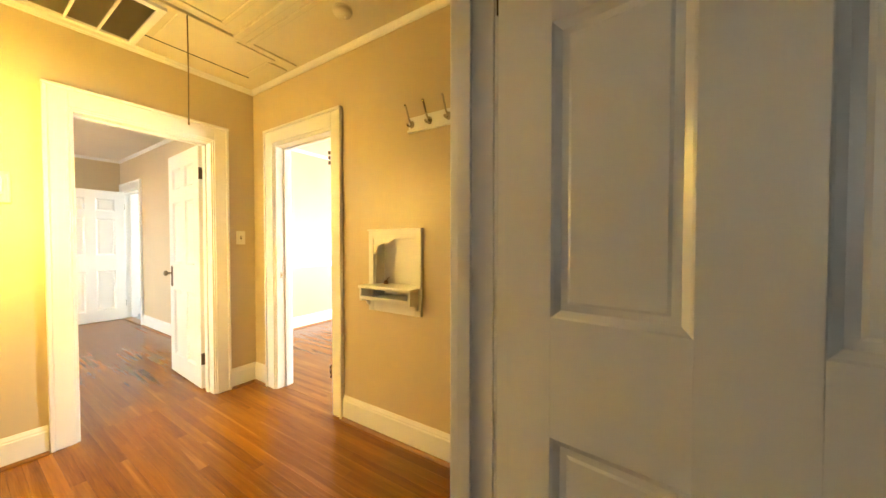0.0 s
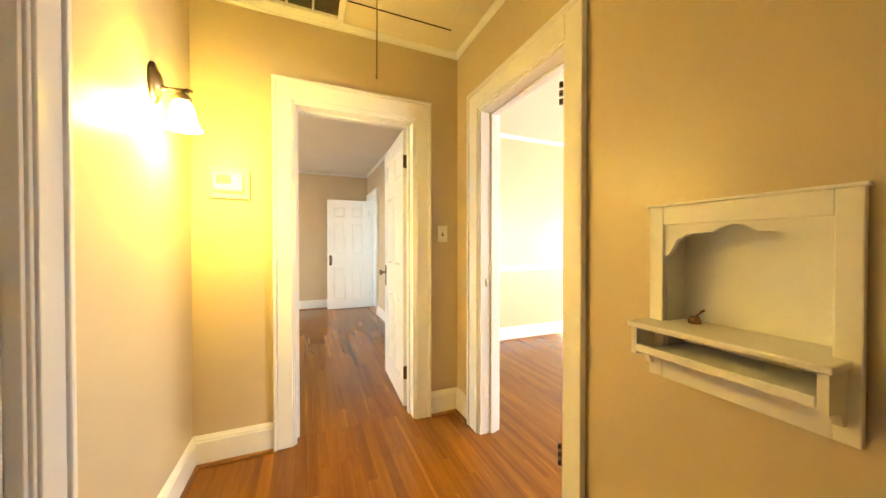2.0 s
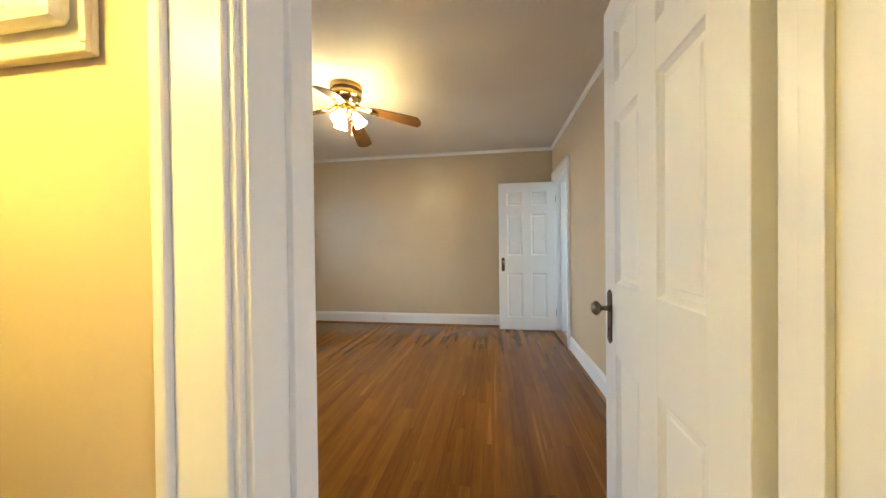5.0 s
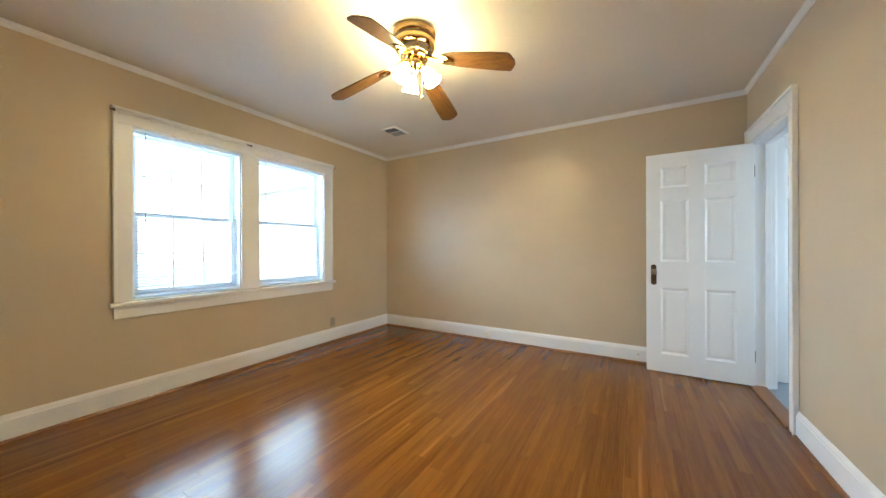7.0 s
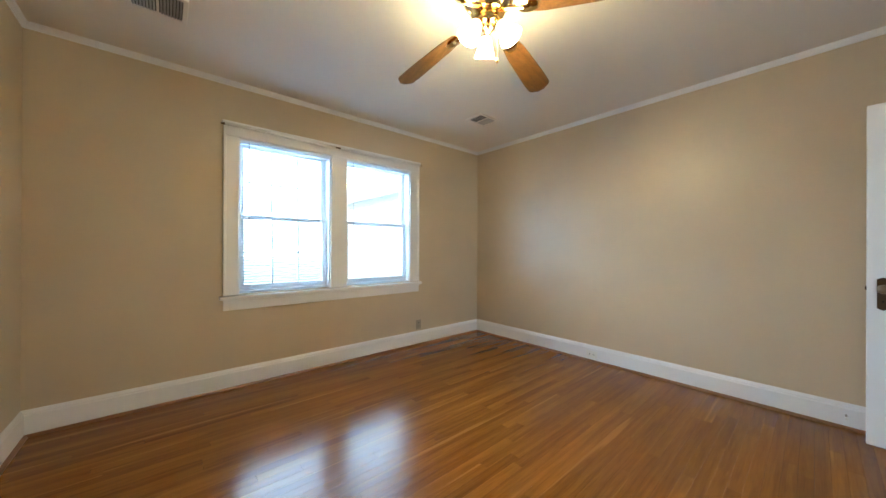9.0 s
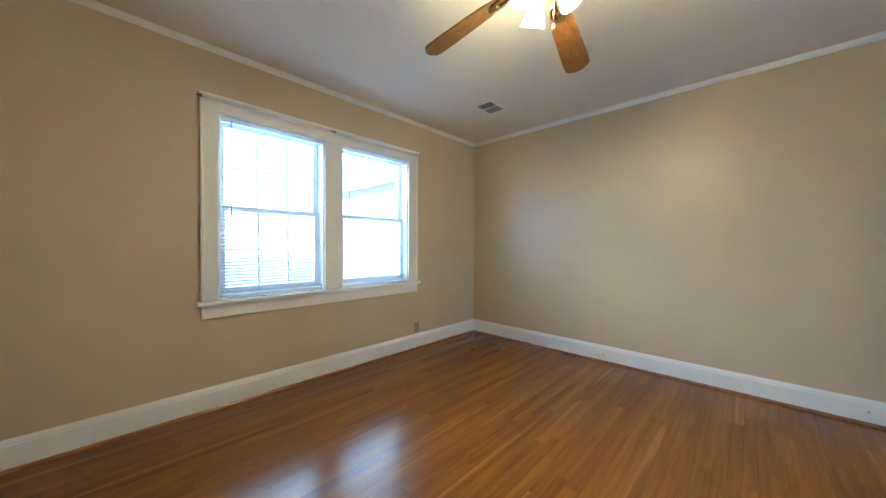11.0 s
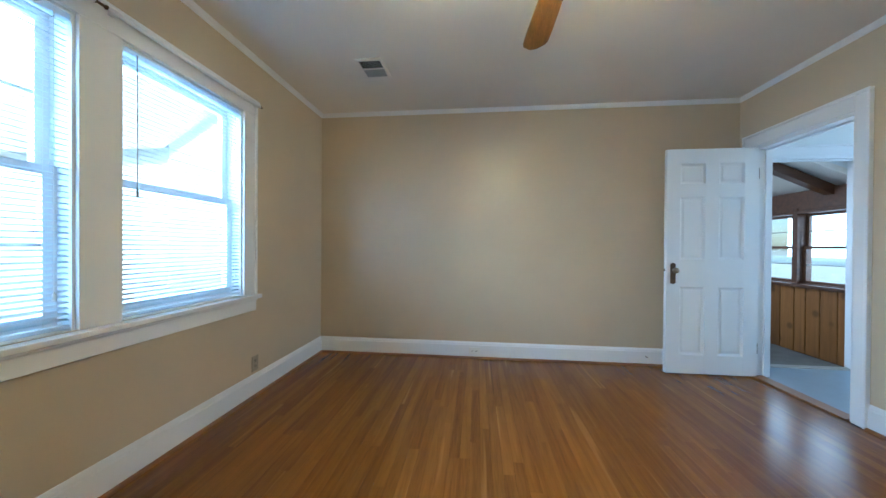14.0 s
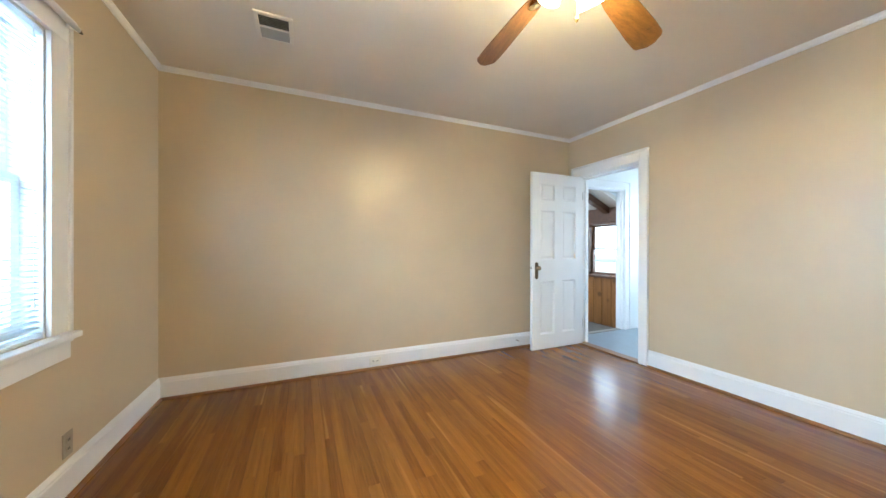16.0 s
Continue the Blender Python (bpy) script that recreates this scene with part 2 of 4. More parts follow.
def box(bm, x0, x1, y0, y1, z0, z1, bevel=0.0):
    """A box into bm, its edges rounded off by bevel."""
    xs, ys, zs = sorted((x0, x1)), sorted((y0, y1)), sorted((z0, z1))
    v = [bm.verts.new((x, y, z)) for z in zs for y in ys for x in xs]
    faces = [bm.faces.new([v[i] for i in f]) for f in
             ((0, 2, 3, 1), (4, 5, 7, 6), (0, 1, 5, 4), (2, 6, 7, 3), (0, 4, 6, 2), (1, 3, 7, 5))]
    if bevel:
        edges = {e for f in faces for e in f.edges}
        bmesh.ops.bevel(bm, geom=list(edges), offset=bevel, segments=2, profile=0.5, affect="EDGES")
    return bm


def boxed(*dims, bevel=0.0):
    return box(bmesh.new(), *dims, bevel=bevel)


def lathe(bm, rings, m=None, steps=24, closed=True):
    """A turned shape: rings of (radius, height) about z, then moved by m."""
    m = m or Matrix.Identity(4)
    rows = []
    for r, z in rings:
        if r < 1e-5:
            rows.append([bm.verts.new(m @ Vector((0, 0, z)))])
        else:
            rows.append([bm.verts.new(m @ Vector((r * math.cos(2 * math.pi * k / steps), r * math.sin(2 * math.pi * k / steps), z))) for k in range(steps)])
    for a, b in zip(rows, rows[1:]):
        for k in range(steps):
            j = (k + 1) % steps
            if len(a) == 1 and len(b) == 1:
                continue
            if len(a) == 1:
                f = bm.faces.new((a[0], b[k], b[j]))
            elif len(b) == 1:
                f = bm.faces.new((a[k], b[0], a[j]))
            else:
                f = bm.faces.new((a[k], b[k], b[j], a[j]))
            f.smooth = True
    bmesh.ops.recalc_face_normals(bm, faces=bm.faces[:])
    return bm


def tube(bm, points, r, steps=10):
    """A round bar along a line of points."""
    pts = [Vector(p) for p in points]
    rows = []
    for i, p in enumerate(pts):
        way = (pts[min(i + 1, len(pts) - 1)] - pts[max(i - 1, 0)]).normalized()
        side = way.cross(Vector((0, 0, 1)) if abs(way.z) < 0.95 else Vector((1, 0, 0))).normalized()
        up = side.cross(way)
        rad = r[i] if isinstance(r, (list, tuple)) else r
        rows.append([bm.verts.new(p + rad * (math.cos(2 * math.pi * k / steps) * side + math.sin(2 * math.pi * k / steps) * up)) for k in range(steps)])
    for a, b in zip(rows, rows[1:]):
        for k in range(steps):
            bm.faces.new((a[k], a[(k + 1) % steps], b[(k + 1) % steps], b[k])).smooth = True
    bm.faces.new(rows[0])
    bm.faces.new(rows[-1])
    bmesh.ops.recalc_face_normals(bm, faces=bm.faces[:])
    return bm


def prism(bm, outline, axis, a, b):
    """A flat outline drawn out between a and b along an axis. The outline's pair runs over the two other axes, in order."""
    def put(p, w):
        return {"x": (w, p[0], p[1]), "y": (p[0], w, p[1]), "z": (p[0], p[1], w)}[axis]
    va, vb = [bm.verts.new(put(p, a)) for p in outline], [bm.verts.new(put(p, b)) for p in outline]
    n = len(outline)
    bm.faces.new(va)
    bm.faces.new(vb)
    for k in range(n):
        bm.faces.new((va[k], va[(k + 1) % n], vb[(k + 1) % n], vb[k]))
    bmesh.ops.recalc_face_normals(bm, faces=bm.faces[:])
    return bm


def finish(name, bm, mat):
    data = bpy.data.meshes.new(name)
    bm.to_mesh(data)
    bm.free()
    data.materials.append(mat)
    return data


def part(name, bm, mat, parent, label="", local=False):
    """One mesh under a thing or part. bm is in the world's coordinates unless local."""
    if not local:
        bm.transform(world_of(parent).inverted())
    ob = new(name, finish(name, bm, mat))
    ob.parent = parent
    return tagged(ob, label)


def whole(name, bm, mat, label, category="", group="", kind="", origin=None):
    if origin is not None:
        bm.transform(Matrix.Translation(-Vector(origin)))
    ob = new(name, finish(name, bm, mat))
    if origin is not None:
        ob.matrix_basis = Matrix.Translation(origin)
    return tagged(ob, label, category, group, kind)


def thing(name, m, label, category, group="", kind=""):
    ob = new(name)
    ob.empty_display_size = 0.1
    ob.matrix_basis = m if isinstance(m, Matrix) else Matrix.Translation(m)
    return tagged(ob, label, category, group, kind)


def slab(bm, axis, a, b, u0, u1, z0, z1):
    if u1 - u0 > 1e-4 and z1 - z0 > 1e-4:
        if axis == "x":
            box(bm, a, b, u0, u1, z0, z1)
        else:
            box(bm, u0, u1, a, b, z0, z1)


def wall(name, axis, a, b, u0, u1, top, openings=(), mat=None, bottom=0.0, label="tan painted plaster wall"):
    """A wall between the planes a and b of an axis, from u0 to u1, with openings (u from, to, z from, to)."""
    bm = bmesh.new()
    at = u0
    for o0, o1, z0, z1 in sorted(openings):
        slab(bm, axis, a, b, at, o0, bottom, top)
        slab(bm, axis, a, b, o0, o1, bottom, z0)
        slab(bm, axis, a, b, o0, o1, z1, top)
        at = o1
    slab(bm, axis, a, b, at, u1, bottom, top)
    return whole(name, bm, mat or PAINT, label, "wall", kind="structure")


def moulding(name, p0, p1, out, profile, mat, label, category, group=""):
    """A profile of (distance from the wall, height) drawn along the foot or head of a wall, from p0 to p1; out points into the room."""
    bm = bmesh.new()
    p0, p1, out = Vector((*p0, 0)), Vector((*p1, 0)), Vector((*out, 0))
    rows = [[bm.verts.new(p + out * d + Vector((0, 0, z))) for d, z in profile] for p in (p0, p1)]
    n = len(profile)
    for k in range(n):
        bm.faces.new((rows[0][k], rows[0][(k + 1) % n], rows[1][(k + 1) % n], rows[1][k]))
    bm.faces.new(rows[0])
    bm.faces.new(rows[1])
    bmesh.ops.recalc_face_normals(bm, faces=bm.faces[:])
    return whole(name, bm, mat, label, category, group, "structure")


BASE_PROFILE = ((0.0, 0.0), (0.017, 0.0), (0.017, 0.132), (0.013, 0.138), (0.013, 0.146), (0.007, 0.158), (0.004, 0.166), (0.0, 0.166))
SHOE_PROFILE = ((0.017, 0.0), (0.036, 0.0), (0.035, 0.007), (0.029, 0.015), (0.022, 0.018), (0.017, 0.018))
CROWN_Z = 2.57
CROWN_PROFILE = tuple((d, CROWN_Z + z) for d, z in ((0.0, 0.0), (0.024, 0.0), (0.024, -0.005), (0.018, -0.013), (0.013, -0.027), (0.007, -0.033), (0.007, -0.040), (0.0, -0.040)))


def base(p0, p1, out, group):
    moulding("baseboard", p0, p1, out, BASE_PROFILE, TRIM, "white painted wooden baseboard along the wall", "baseboard", group)
    moulding("shoe_moulding", p0, p1, out, SHOE_PROFILE, SHOE, "varnished oak shoe moulding at the floor", "trim", group)


def crown(p0, p1, out, group):
    moulding("crown_moulding", p0, p1, out, CROWN_PROFILE, TRIM, "narrow white crown moulding under the ceiling", "trim", group)


def door_frame(name, axis, a, b, u0, u1, top, label, sides=(True, True), wide=0.105, head=0.125, cap=True, stop=None, ends=(None, None)):
    """Jamb, stop and casings of an opening from u0 to u1 in a wall between the planes a < b. ends: outer edges where a corner cuts a casing short."""
    root = thing(name, ((a + b) / 2, (u0 + u1) / 2, 0) if axis == "x" else ((u0 + u1) / 2, (a + b) / 2, 0), label, "door frame", kind="structure")

    def bar(p, q, r0, r1, z0, z1, bevel=0.002):
        return boxed(p, q, r0, r1, z0, z1, bevel=bevel) if axis == "x" else boxed(r0, r1, p, q, z0, z1, bevel=bevel)

    part("jamb", bar(a - 0.004, b + 0.004, u0, u0 + 0.018, 0.002, top), TRIM, root)
    part("jamb", bar(a - 0.004, b + 0.004, u1 - 0.018, u1, 0.002, top), TRIM, root)
    part("head_jamb", bar(a - 0.004, b + 0.004, u0 + 0.018, u1 - 0.018, top - 0.018, top), TRIM, root)
    s = stop if stop is not None else (a + b) / 2
    part("door_stop", bar(s - 0.018, s + 0.018, u0 + 0.018, u0 + 0.03, 0.002, top - 0.018), TRIM, root)
    part("door_stop", bar(s - 0.018, s + 0.018, u1 - 0.03, u1 - 0.018, 0.002, top - 0.018), TRIM, root)
    part("door_stop", bar(s - 0.018, s + 0.018, u0 + 0.03, u1 - 0.03, top - 0.03, top - 0.018), TRIM, root)
    o0 = u0 - wide if ends[0] is None else ends[0]
    o1 = u1 + wide if ends[1] is None else ends[1]
    for on, face, way in ((sides[0], a, -1), (sides[1], b, 1)):
        if not on:
            continue
        near, far, band = face + way * 0.001, face + way * 0.021, face + way * 0.031
        for inner, outer in ((u0 - 0.004, o0), (u1 + 0.004, o1)):
            sgn = 1 if outer > inner else -1
            bm = bar(near, far, inner, outer - sgn * 0.020, 0.002, top + head - 0.02, 0.003)
            if axis == "x":
                box(bm, near, band, outer - sgn * 0.020, outer, 0.002, top + head - 0.02, 0.004)
            else:
                box(bm, outer - sgn * 0.020, outer, near, band, 0.002, top + head - 0.02, 0.004)
            step = face + way * 0.013
            if axis == "x":
                box(bm, near, step, inner - sgn * 0.011, inner + sgn * 0.001, 0.002, top + 0.006, 0.003)
            else:
                box(bm, inner - sgn * 0.011, inner + sgn * 0.001, near, step, 0.002, top + 0.006, 0.003)
            part("casing", bm, TRIM, root)
        bm = bar(near, far + way * 0.002, u0 - 0.004, u1 + 0.004, top + 0.006, top + head - 0.021, 0.003)
        part("head_casing", bm, TRIM, root)
        part("head_bead", bar(near, face + way * 0.013, u0 + 0.008, u1 - 0.008, top - 0.006, top + 0.007, 0.003), TRIM, root)
        if cap:
            part("cap_moulding", bar(near, band + way * 0.004, o0 - 0.003 if ends[0] is None else o0, o1 + 0.003 if ends[1] is None else o1, top + head - 0.02, top + head, 0.005), TRIM, root)
    return root


# panel layout of the six-panel doors: (from, to) over width and height
DOOR_W, DOOR_H, DOOR_T = 0.762, 2.03, 0.038
PANEL_X = ((0.115, 0.323), (0.439, 0.647))
PANEL_Z = ((0.17, 0.785), (1.03, 1.595), (1.715, 1.90))


def panel_door(name, m, label, width=DOOR_W, hinge_side=0, knob=True, group="six-panel doors", across=PANEL_X, rise=PANEL_Z):
    """A leaf whose hinge edge stands at m; it reaches along +x, its thickness along y. Parts: frame, panels, knobs, hinges."""
    root = thing(name, m, label, "door", group)
    k = width / DOOR_W
    bm = bmesh.new()
    xs = [0.0] + [k * v for pair in across for v in pair] + [width]
    zs = [0.0] + [v for pair in rise for v in pair] + [DOOR_H]
    t = DOOR_T / 2
    for i in (0, 2, 4):
        box(bm, xs[i], xs[i + 1], -t, t, 0, DOOR_H, 0.002)
    for j in (0, 2, 4, 6):
        for i in (1, 3):
            box(bm, xs[i] - 0.0005, xs[i + 1] + 0.0005, -t + 0.0004, t - 0.0004, zs[j], zs[j + 1])
    part("leaf_frame", bm, DOOR, root, local=True)
    for x0, x1 in across:
        for z0, z1 in rise:
            bm = bmesh.new()
            for s in (-1, 1):
                rings = []
                for inset, depth in ((0.0, 0.0005), (0.004, 0.005), (0.016, 0.013), (0.030, 0.013), (0.036, 0.010)):
                    y = s * (t - depth)
                    a0, a1, b0, b1 = k * x0 + inset, k * x1 - inset, z0 + inset, z1 - inset
                    rings.append([bm.verts.new(p) for p in ((a0, y, b0), (a1, y, b0), (a1, y, b1), (a0, y, b1))])
                for r0, r1 in zip(rings, rings[1:]):
                    for e in range(4):
                        bm.faces.new((r0[e], r0[(e + 1) % 4], r1[(e + 1) % 4], r1[e]))
                bm.faces.new(rings[-1])
            bmesh.ops.recalc_face_normals(bm, faces=bm.faces[:])
            part("panel", bm, DOOR, root, local=True)
    if knob:
        for s in (-1, 1):
            plate = bmesh.new()
            kx, kz = width - 0.058, 0.905
            outline = [(kx - 0.022, kz - 0.085), (kx, kz - 0.098), (kx + 0.022, kz - 0.085), (kx + 0.022, kz + 0.085), (kx, kz + 0.098), (kx - 0.022, kz + 0.085)]
            prism(plate, outline, "y", s * t, s * (t + 0.004))
            pl = part("escutcheon", plate, BRONZE, root, "dark bronze escutcheon plate", local=True)
            turn = pose(kx, s * (t + 0.003), kz + 0.03, -90 * s, 0, 0)
            part("knob", lathe(bmesh.new(), ((0.0, 0.062), (0.016, 0.060), (0.026, 0.050), (0.027, 0.042), (0.018, 0.032), (0.009, 0.026), (0.009, 0.006), (0.014, 0.0), (0.0, 0.0)), turn), OLD_NICKEL, pl, "round aged brass knob", local=True)
            part("keyhole", lathe(bmesh.new(), ((0.0, 0.0022), (0.005, 0.002), (0.005, 0.0)), pose(kx, s * (t + 0.003), kz - 0.045, -90 * s, 0, 0), 12), DARK, pl, local=True)
        part("latch", boxed(width - 0.0005, width + 0.006, -0.006, 0.006, 0.925, 0.945), BRONZE, root, local=True)
    for z in (0.20, 1.75):
        bm = tube(bmesh.new(), ((-0.006, hinge_side * (t + 0.005), z), (-0.006, hinge_side * (t + 0.005), z + 0.095)), 0.007, 10)
        box(bm, -0.004, 0.0, -t, t, z, z + 0.095)
        part("hinge", bm, BRONZE, root, "dark bronze butt hinge", local=True)
    return root


# ---- the large structure ----
HW, HN, HS = -1.575, 0.0, -2.53            # hall: west wall, north and south faces; east face is x = 0
BW, BE, BN, BS = -4.06, 0.105, 4.385, 0.15  # bedroom faces
CEIL = 2.57
DN, DE, DS = 1.285, 4.50, -3.5              # dining room faces
TOP = 2.66

# hall and its neighbours
wall("wall_hall_north", "y", 0.0, BS, BW - 0.15, 0.0, TOP, ((-1.082, -0.318, 0.0, 2.05),))
wall("wall_hall_east", "x", 0.0, 0.13, DS, 0.0, TOP, ((-1.83, -1.46, 0.872, 1.265), (-1.067, -0.33, 0.0, 2.05)))
wall("wall_hall_west", "x", HW - 0.13, HW, HS, -0.001, TOP, ((-1.86, -1.10, 0.0, 2.05),))
wall("wall_hall_south", "y", HS - 0.11, HS, HW, -0.001, TOP, ((-1.535, -0.775, 0.0, 2.05),))
wall("wall_bedroom_west", "x", BW - 0.15, BW, BS, BN + 0.13, TOP, ((1.433, 2.236, 0.78, 2.115), (2.392, 3.203, 0.78, 2.115)))
wall("wall_bedroom_north", "y", BN, BN + 0.13, BW, BE, TOP)
wall("wall_bedroom_east", "x", BE, BE + 0.125, BS, BN, TOP, ((3.435, 4.215, 0.0, 2.05),))
wall("wall_bedroom_south", "y", BS, 0.30, BW, -1.5, TOP)
wall("wall_infill", "x", 0.0, BE + 0.125, 0.0, BS, TOP)
wall("wall_dining_north", "y", DN, DN + 0.13, BE + 0.125, DE, TOP)
wall("wall_dining_east", "x", DE, DE + 0.15, DS, DN + 0.13, TOP, ((-1.55, -0.18, 0.72, 1.72),))
# unseen south opening, placed so its lamp reaches the hall through the doorway
wall("wall_dining_south", "y", DS - 0.15, DS, 0.0, DE + 0.15, TOP, ((3.2, 4.3, 0.8, 1.8),))
# the room the walk starts in
# small unseen opening added here, sized for how much light reaches the door
wall("wall_start_west", "x", -3.65, -3.50, -5.2, HS - 0.11, TOP, ((-3.85, -3.35, 1.5, 1.9),), mat=WHITE_WALL, label="plain painted wall")
wall("wall_start_north", "y", HS - 0.11, HS, -3.65, HW, TOP, mat=WHITE_WALL, label="plain painted wall")
wall("wall_start_east", "x", -0.001, 0.0 + 0.129, -5.2, DS, TOP, mat=WHITE_WALL, label="plain painted wall")
wall("wall_start_south", "y", -5.35, -5.2, -3.65, 0.129, TOP, mat=WHITE_WALL, label="plain painted wall")
# closet behind the west door of the hall
wall("wall_closet", "x", -2.5, -2.4, HS, 0.0, TOP, mat=WHITE_WALL, label="plain painted wall")
# back hall beyond the bedroom's east door
KN = 4.44
wall("wall_back_hall_north", "y", KN, KN + 0.11, BE + 0.125, 2.7, TOP, ((0.36, 1.20, 0.0, 2.02),), mat=WHITE_WALL, label="white painted wall")
wall("wall_back_hall_south", "y", 2.45, 2.55, BE + 0.125, 2.7, TOP, mat=WHITE_WALL, label="white painted wall")
# east opening is out of view, added to light the back hall
wall("wall_back_hall_east", "x", 2.58, 2.70, 2.55, KN, TOP, ((3.0, 4.0, 0.85, 2.1),), mat=WHITE_WALL, label="white painted wall")


def flat(name, x0, x1, y0, y1, z0, z1, mat, label, category):
    return whole(name, boxed(x0, x1, y0, y1, z0, z1), mat, label, category, kind="structure")


flat("ceiling", BW, BE, BS, BN, CEIL, CEIL + 0.08, CEILING, "flat off-white painted bedroom ceiling", "ceiling")
flat("ceiling_hall", HW, 0.0, HS, HN, CEIL, CEIL + 0.08, HALL_CEILING, "cream painted hall ceiling with wooden panels", "ceiling")
flat("ceiling_dining", 0.13, DE, DS, DN, CEIL, CEIL + 0.08, CEILING, "flat off-white dining room ceiling", "ceiling")
flat("ceiling_start", -3.5, 0.0, -5.2, HS - 0.11, CEIL, CEIL + 0.08, CEILING, "flat white ceiling", "ceiling")
flat("ceiling_closet", -2.4, HW - 0.13, HS, 0.0, CEIL, CEIL + 0.08, CEILING, "flat white ceiling", "ceiling")
flat("ceiling_back_hall", BE + 0.125, 2.58, 2.55, KN, CEIL, CEIL + 0.08, CEILING, "flat white ceiling", "ceiling")
flat("floor_back_hall", 0.17, 2.7, 2.45, KN + 0.11, -0.05, -0.004, VINYL, "grey vinyl floor", "floor")
flat("threshold", 0.075, 0.175, 3.453, 4.197, -0.03, 0.014, SHOE, "varnished oak threshold strip", "trim")
flat("roof", -4.3, 4.7, -5.4, 4.5, TOP, TOP + 0.12, SHINGLE, "plain grey roof slab over the house", "roof")

# mouldings
G = "bedroom trim"
base((BW, BN), (BE, BN), (0, -1), G)
base((BW, BS), (BW, BN), (1, 0), G)
base((BE, BS), (BE, 3.342), (-1, 0), G)
base((BE, 4.325), (BE, BN), (-1, 0), G)
base((BW, 0.30), (-1.5, 0.30), (0, 1), G)
base((-0.21, BS), (BE, BS), (0, 1), G)
crown((BW, BN), (BE, BN), (0, -1), G)
crown((BW, BS), (BW, BN), (1, 0), G)
crown((BE, BS), (BE, BN), (-1, 0), G)
crown((BW, 0.30), (-1.5, 0.30), (0, 1), G)
G = "hall trim"
base((HW, HN), (-1.19, HN), (0, -1), G)
base((-0.21, HN), (0.0, HN), (0, -1), G)
base((0.0, -0.2), (0.0, HN), (-1, 0), G)
base((0.0, HS), (0.0, -1.175), (-1, 0), G)
base((HW, -0.99), (HW, HN), (1, 0), G)
crown((HW, HN), (0.0, HN), (0, -1), G)
crown((0.0, HS), (0.0, HN), (-1, 0), G)
crown((HW, HS), (HW, HN), (1, 0), G)
crown((HW, HS), (0.0, HS), (0, 1), G)
G = "dining room trim"
base((BE + 0.125, DN), (3.48, DN), (0, -1), G)
base((BE + 0.125, 0.0), (BE + 0.125, DN), (1, 0), G)
crown((BE + 0.125, DN), (DE, DN), (0, -1), G)
crown((DE, DS), (DE, DN), (-1, 0), G)
RAIL = tuple((d, 0.905 + z) for d, z in ((0.0, -0.035), (0.012, -0.035), (0.018, -0.02), (0.018, 0.02), (0.028, 0.03), (0.028, 0.04), (0.0, 0.04)))
moulding("chair_rail", (BE + 0.125, DN), (3.45, DN), (0, -1), RAIL, TRIM, "white painted chair rail on the dining room wall", "trim", G)

# door frames
door_frame("door_frame_1", "y", 0.0, BS, -1.082, -0.318, 2.05, "white painted door frame between hall and bedroom", stop=0.09)
dining_frame = door_frame("door_frame_2", "x", 0.0, 0.13, -1.067, -0.33, 2.05, "white painted door frame to the dining room, door removed", ends=(None, -0.205), stop=0.085)
door_frame("door_frame_3", "y", HS - 0.11, HS, -1.535, -0.775, 2.05, "white painted door frame at the end of the hall", wide=0.09, ends=(HW + 0.001, None), stop=-2.57)
door_frame("door_frame_4", "x", HW - 0.13, HW, -1.86, -1.10, 2.05, "white painted door frame in the hall's side wall", sides=(False, True))
door_frame("door_frame_5", "x", BE, BE + 0.125, 3.435, 4.215, 2.05, "white painted door frame between bedroom and back hall", wide=0.092, ends=(None, 4.325), stop=0.19)
door_frame("door_frame_6", "y", KN, KN + 0.11, 0.36, 1.20, 2.02, "white painted door frame to the panelled sunroom", sides=(True, False), head=0.11)
for z in (0.262, 1.790):
    for k in (0, 1, 2):
        part("hinge_knuckle", tube(bmesh.new(), ((-0.016, -1.048, z + 0.036 * k), (-0.016, -1.048, z + 0.036 * k + 0.022)), 0.0085, 10), BRONZE, dining_frame, "dark bronze hinge knuckle on the bare jamb")
strike = part("strike_plate", boxed(0.030, 0.046, -0.352, -0.346, 0.935, 0.985, bevel=0.001), NICKEL, dining_frame, "small worn metal strike plate")

# doors
panel_door("bedroom_door", pose(0.100, 4.185, 0.012, 0, 0, 180), "open white six-panel door with dark knob plate", hinge_side=-1)
panel_door("hall_door", pose(-0.338, 0.172, 0.012, 0, 0, 87.5), "open white six-panel door with round knob", width=0.745, hinge_side=-1)
panel_door("start_door", pose(-0.796, -2.668, 0.012, 0, 0, -98), "open white six-panel door seen in shade", width=0.83, hinge_side=1, across=((0.118, 0.333), (0.462, 0.652)), rise=((0.19, 0.815), (1.068, 1.675), (1.775, 1.91)))
panel_door("closet_door", pose(HW - 0.045, -1.119, 0.012, 0, 0, -90), "closed white six-panel door in the hall's side wall", width=0.722, hinge_side=-1)


# ---- sunroom ----
SX, SZ = 1.25, -0.02
SUN_WIN = ((4.60, 5.095, 0.765, 1.545), (5.155, 5.75, 0.765, 1.545), (5.81, 6.40, 0.765, 1.545))
flat("floor_sunroom", -0.6, SX, KN + 0.11, 7.6, -0.06, SZ, CARPET, "grey carpeted sunroom floor", "floor")
wall("wall_sunroom_east", "x", SX + 0.02, SX + 0.14, KN + 0.11, 7.6, 1.80, SUN_WIN, mat=BEAM, bottom=-0.06, label="pine panelled sunroom wall")
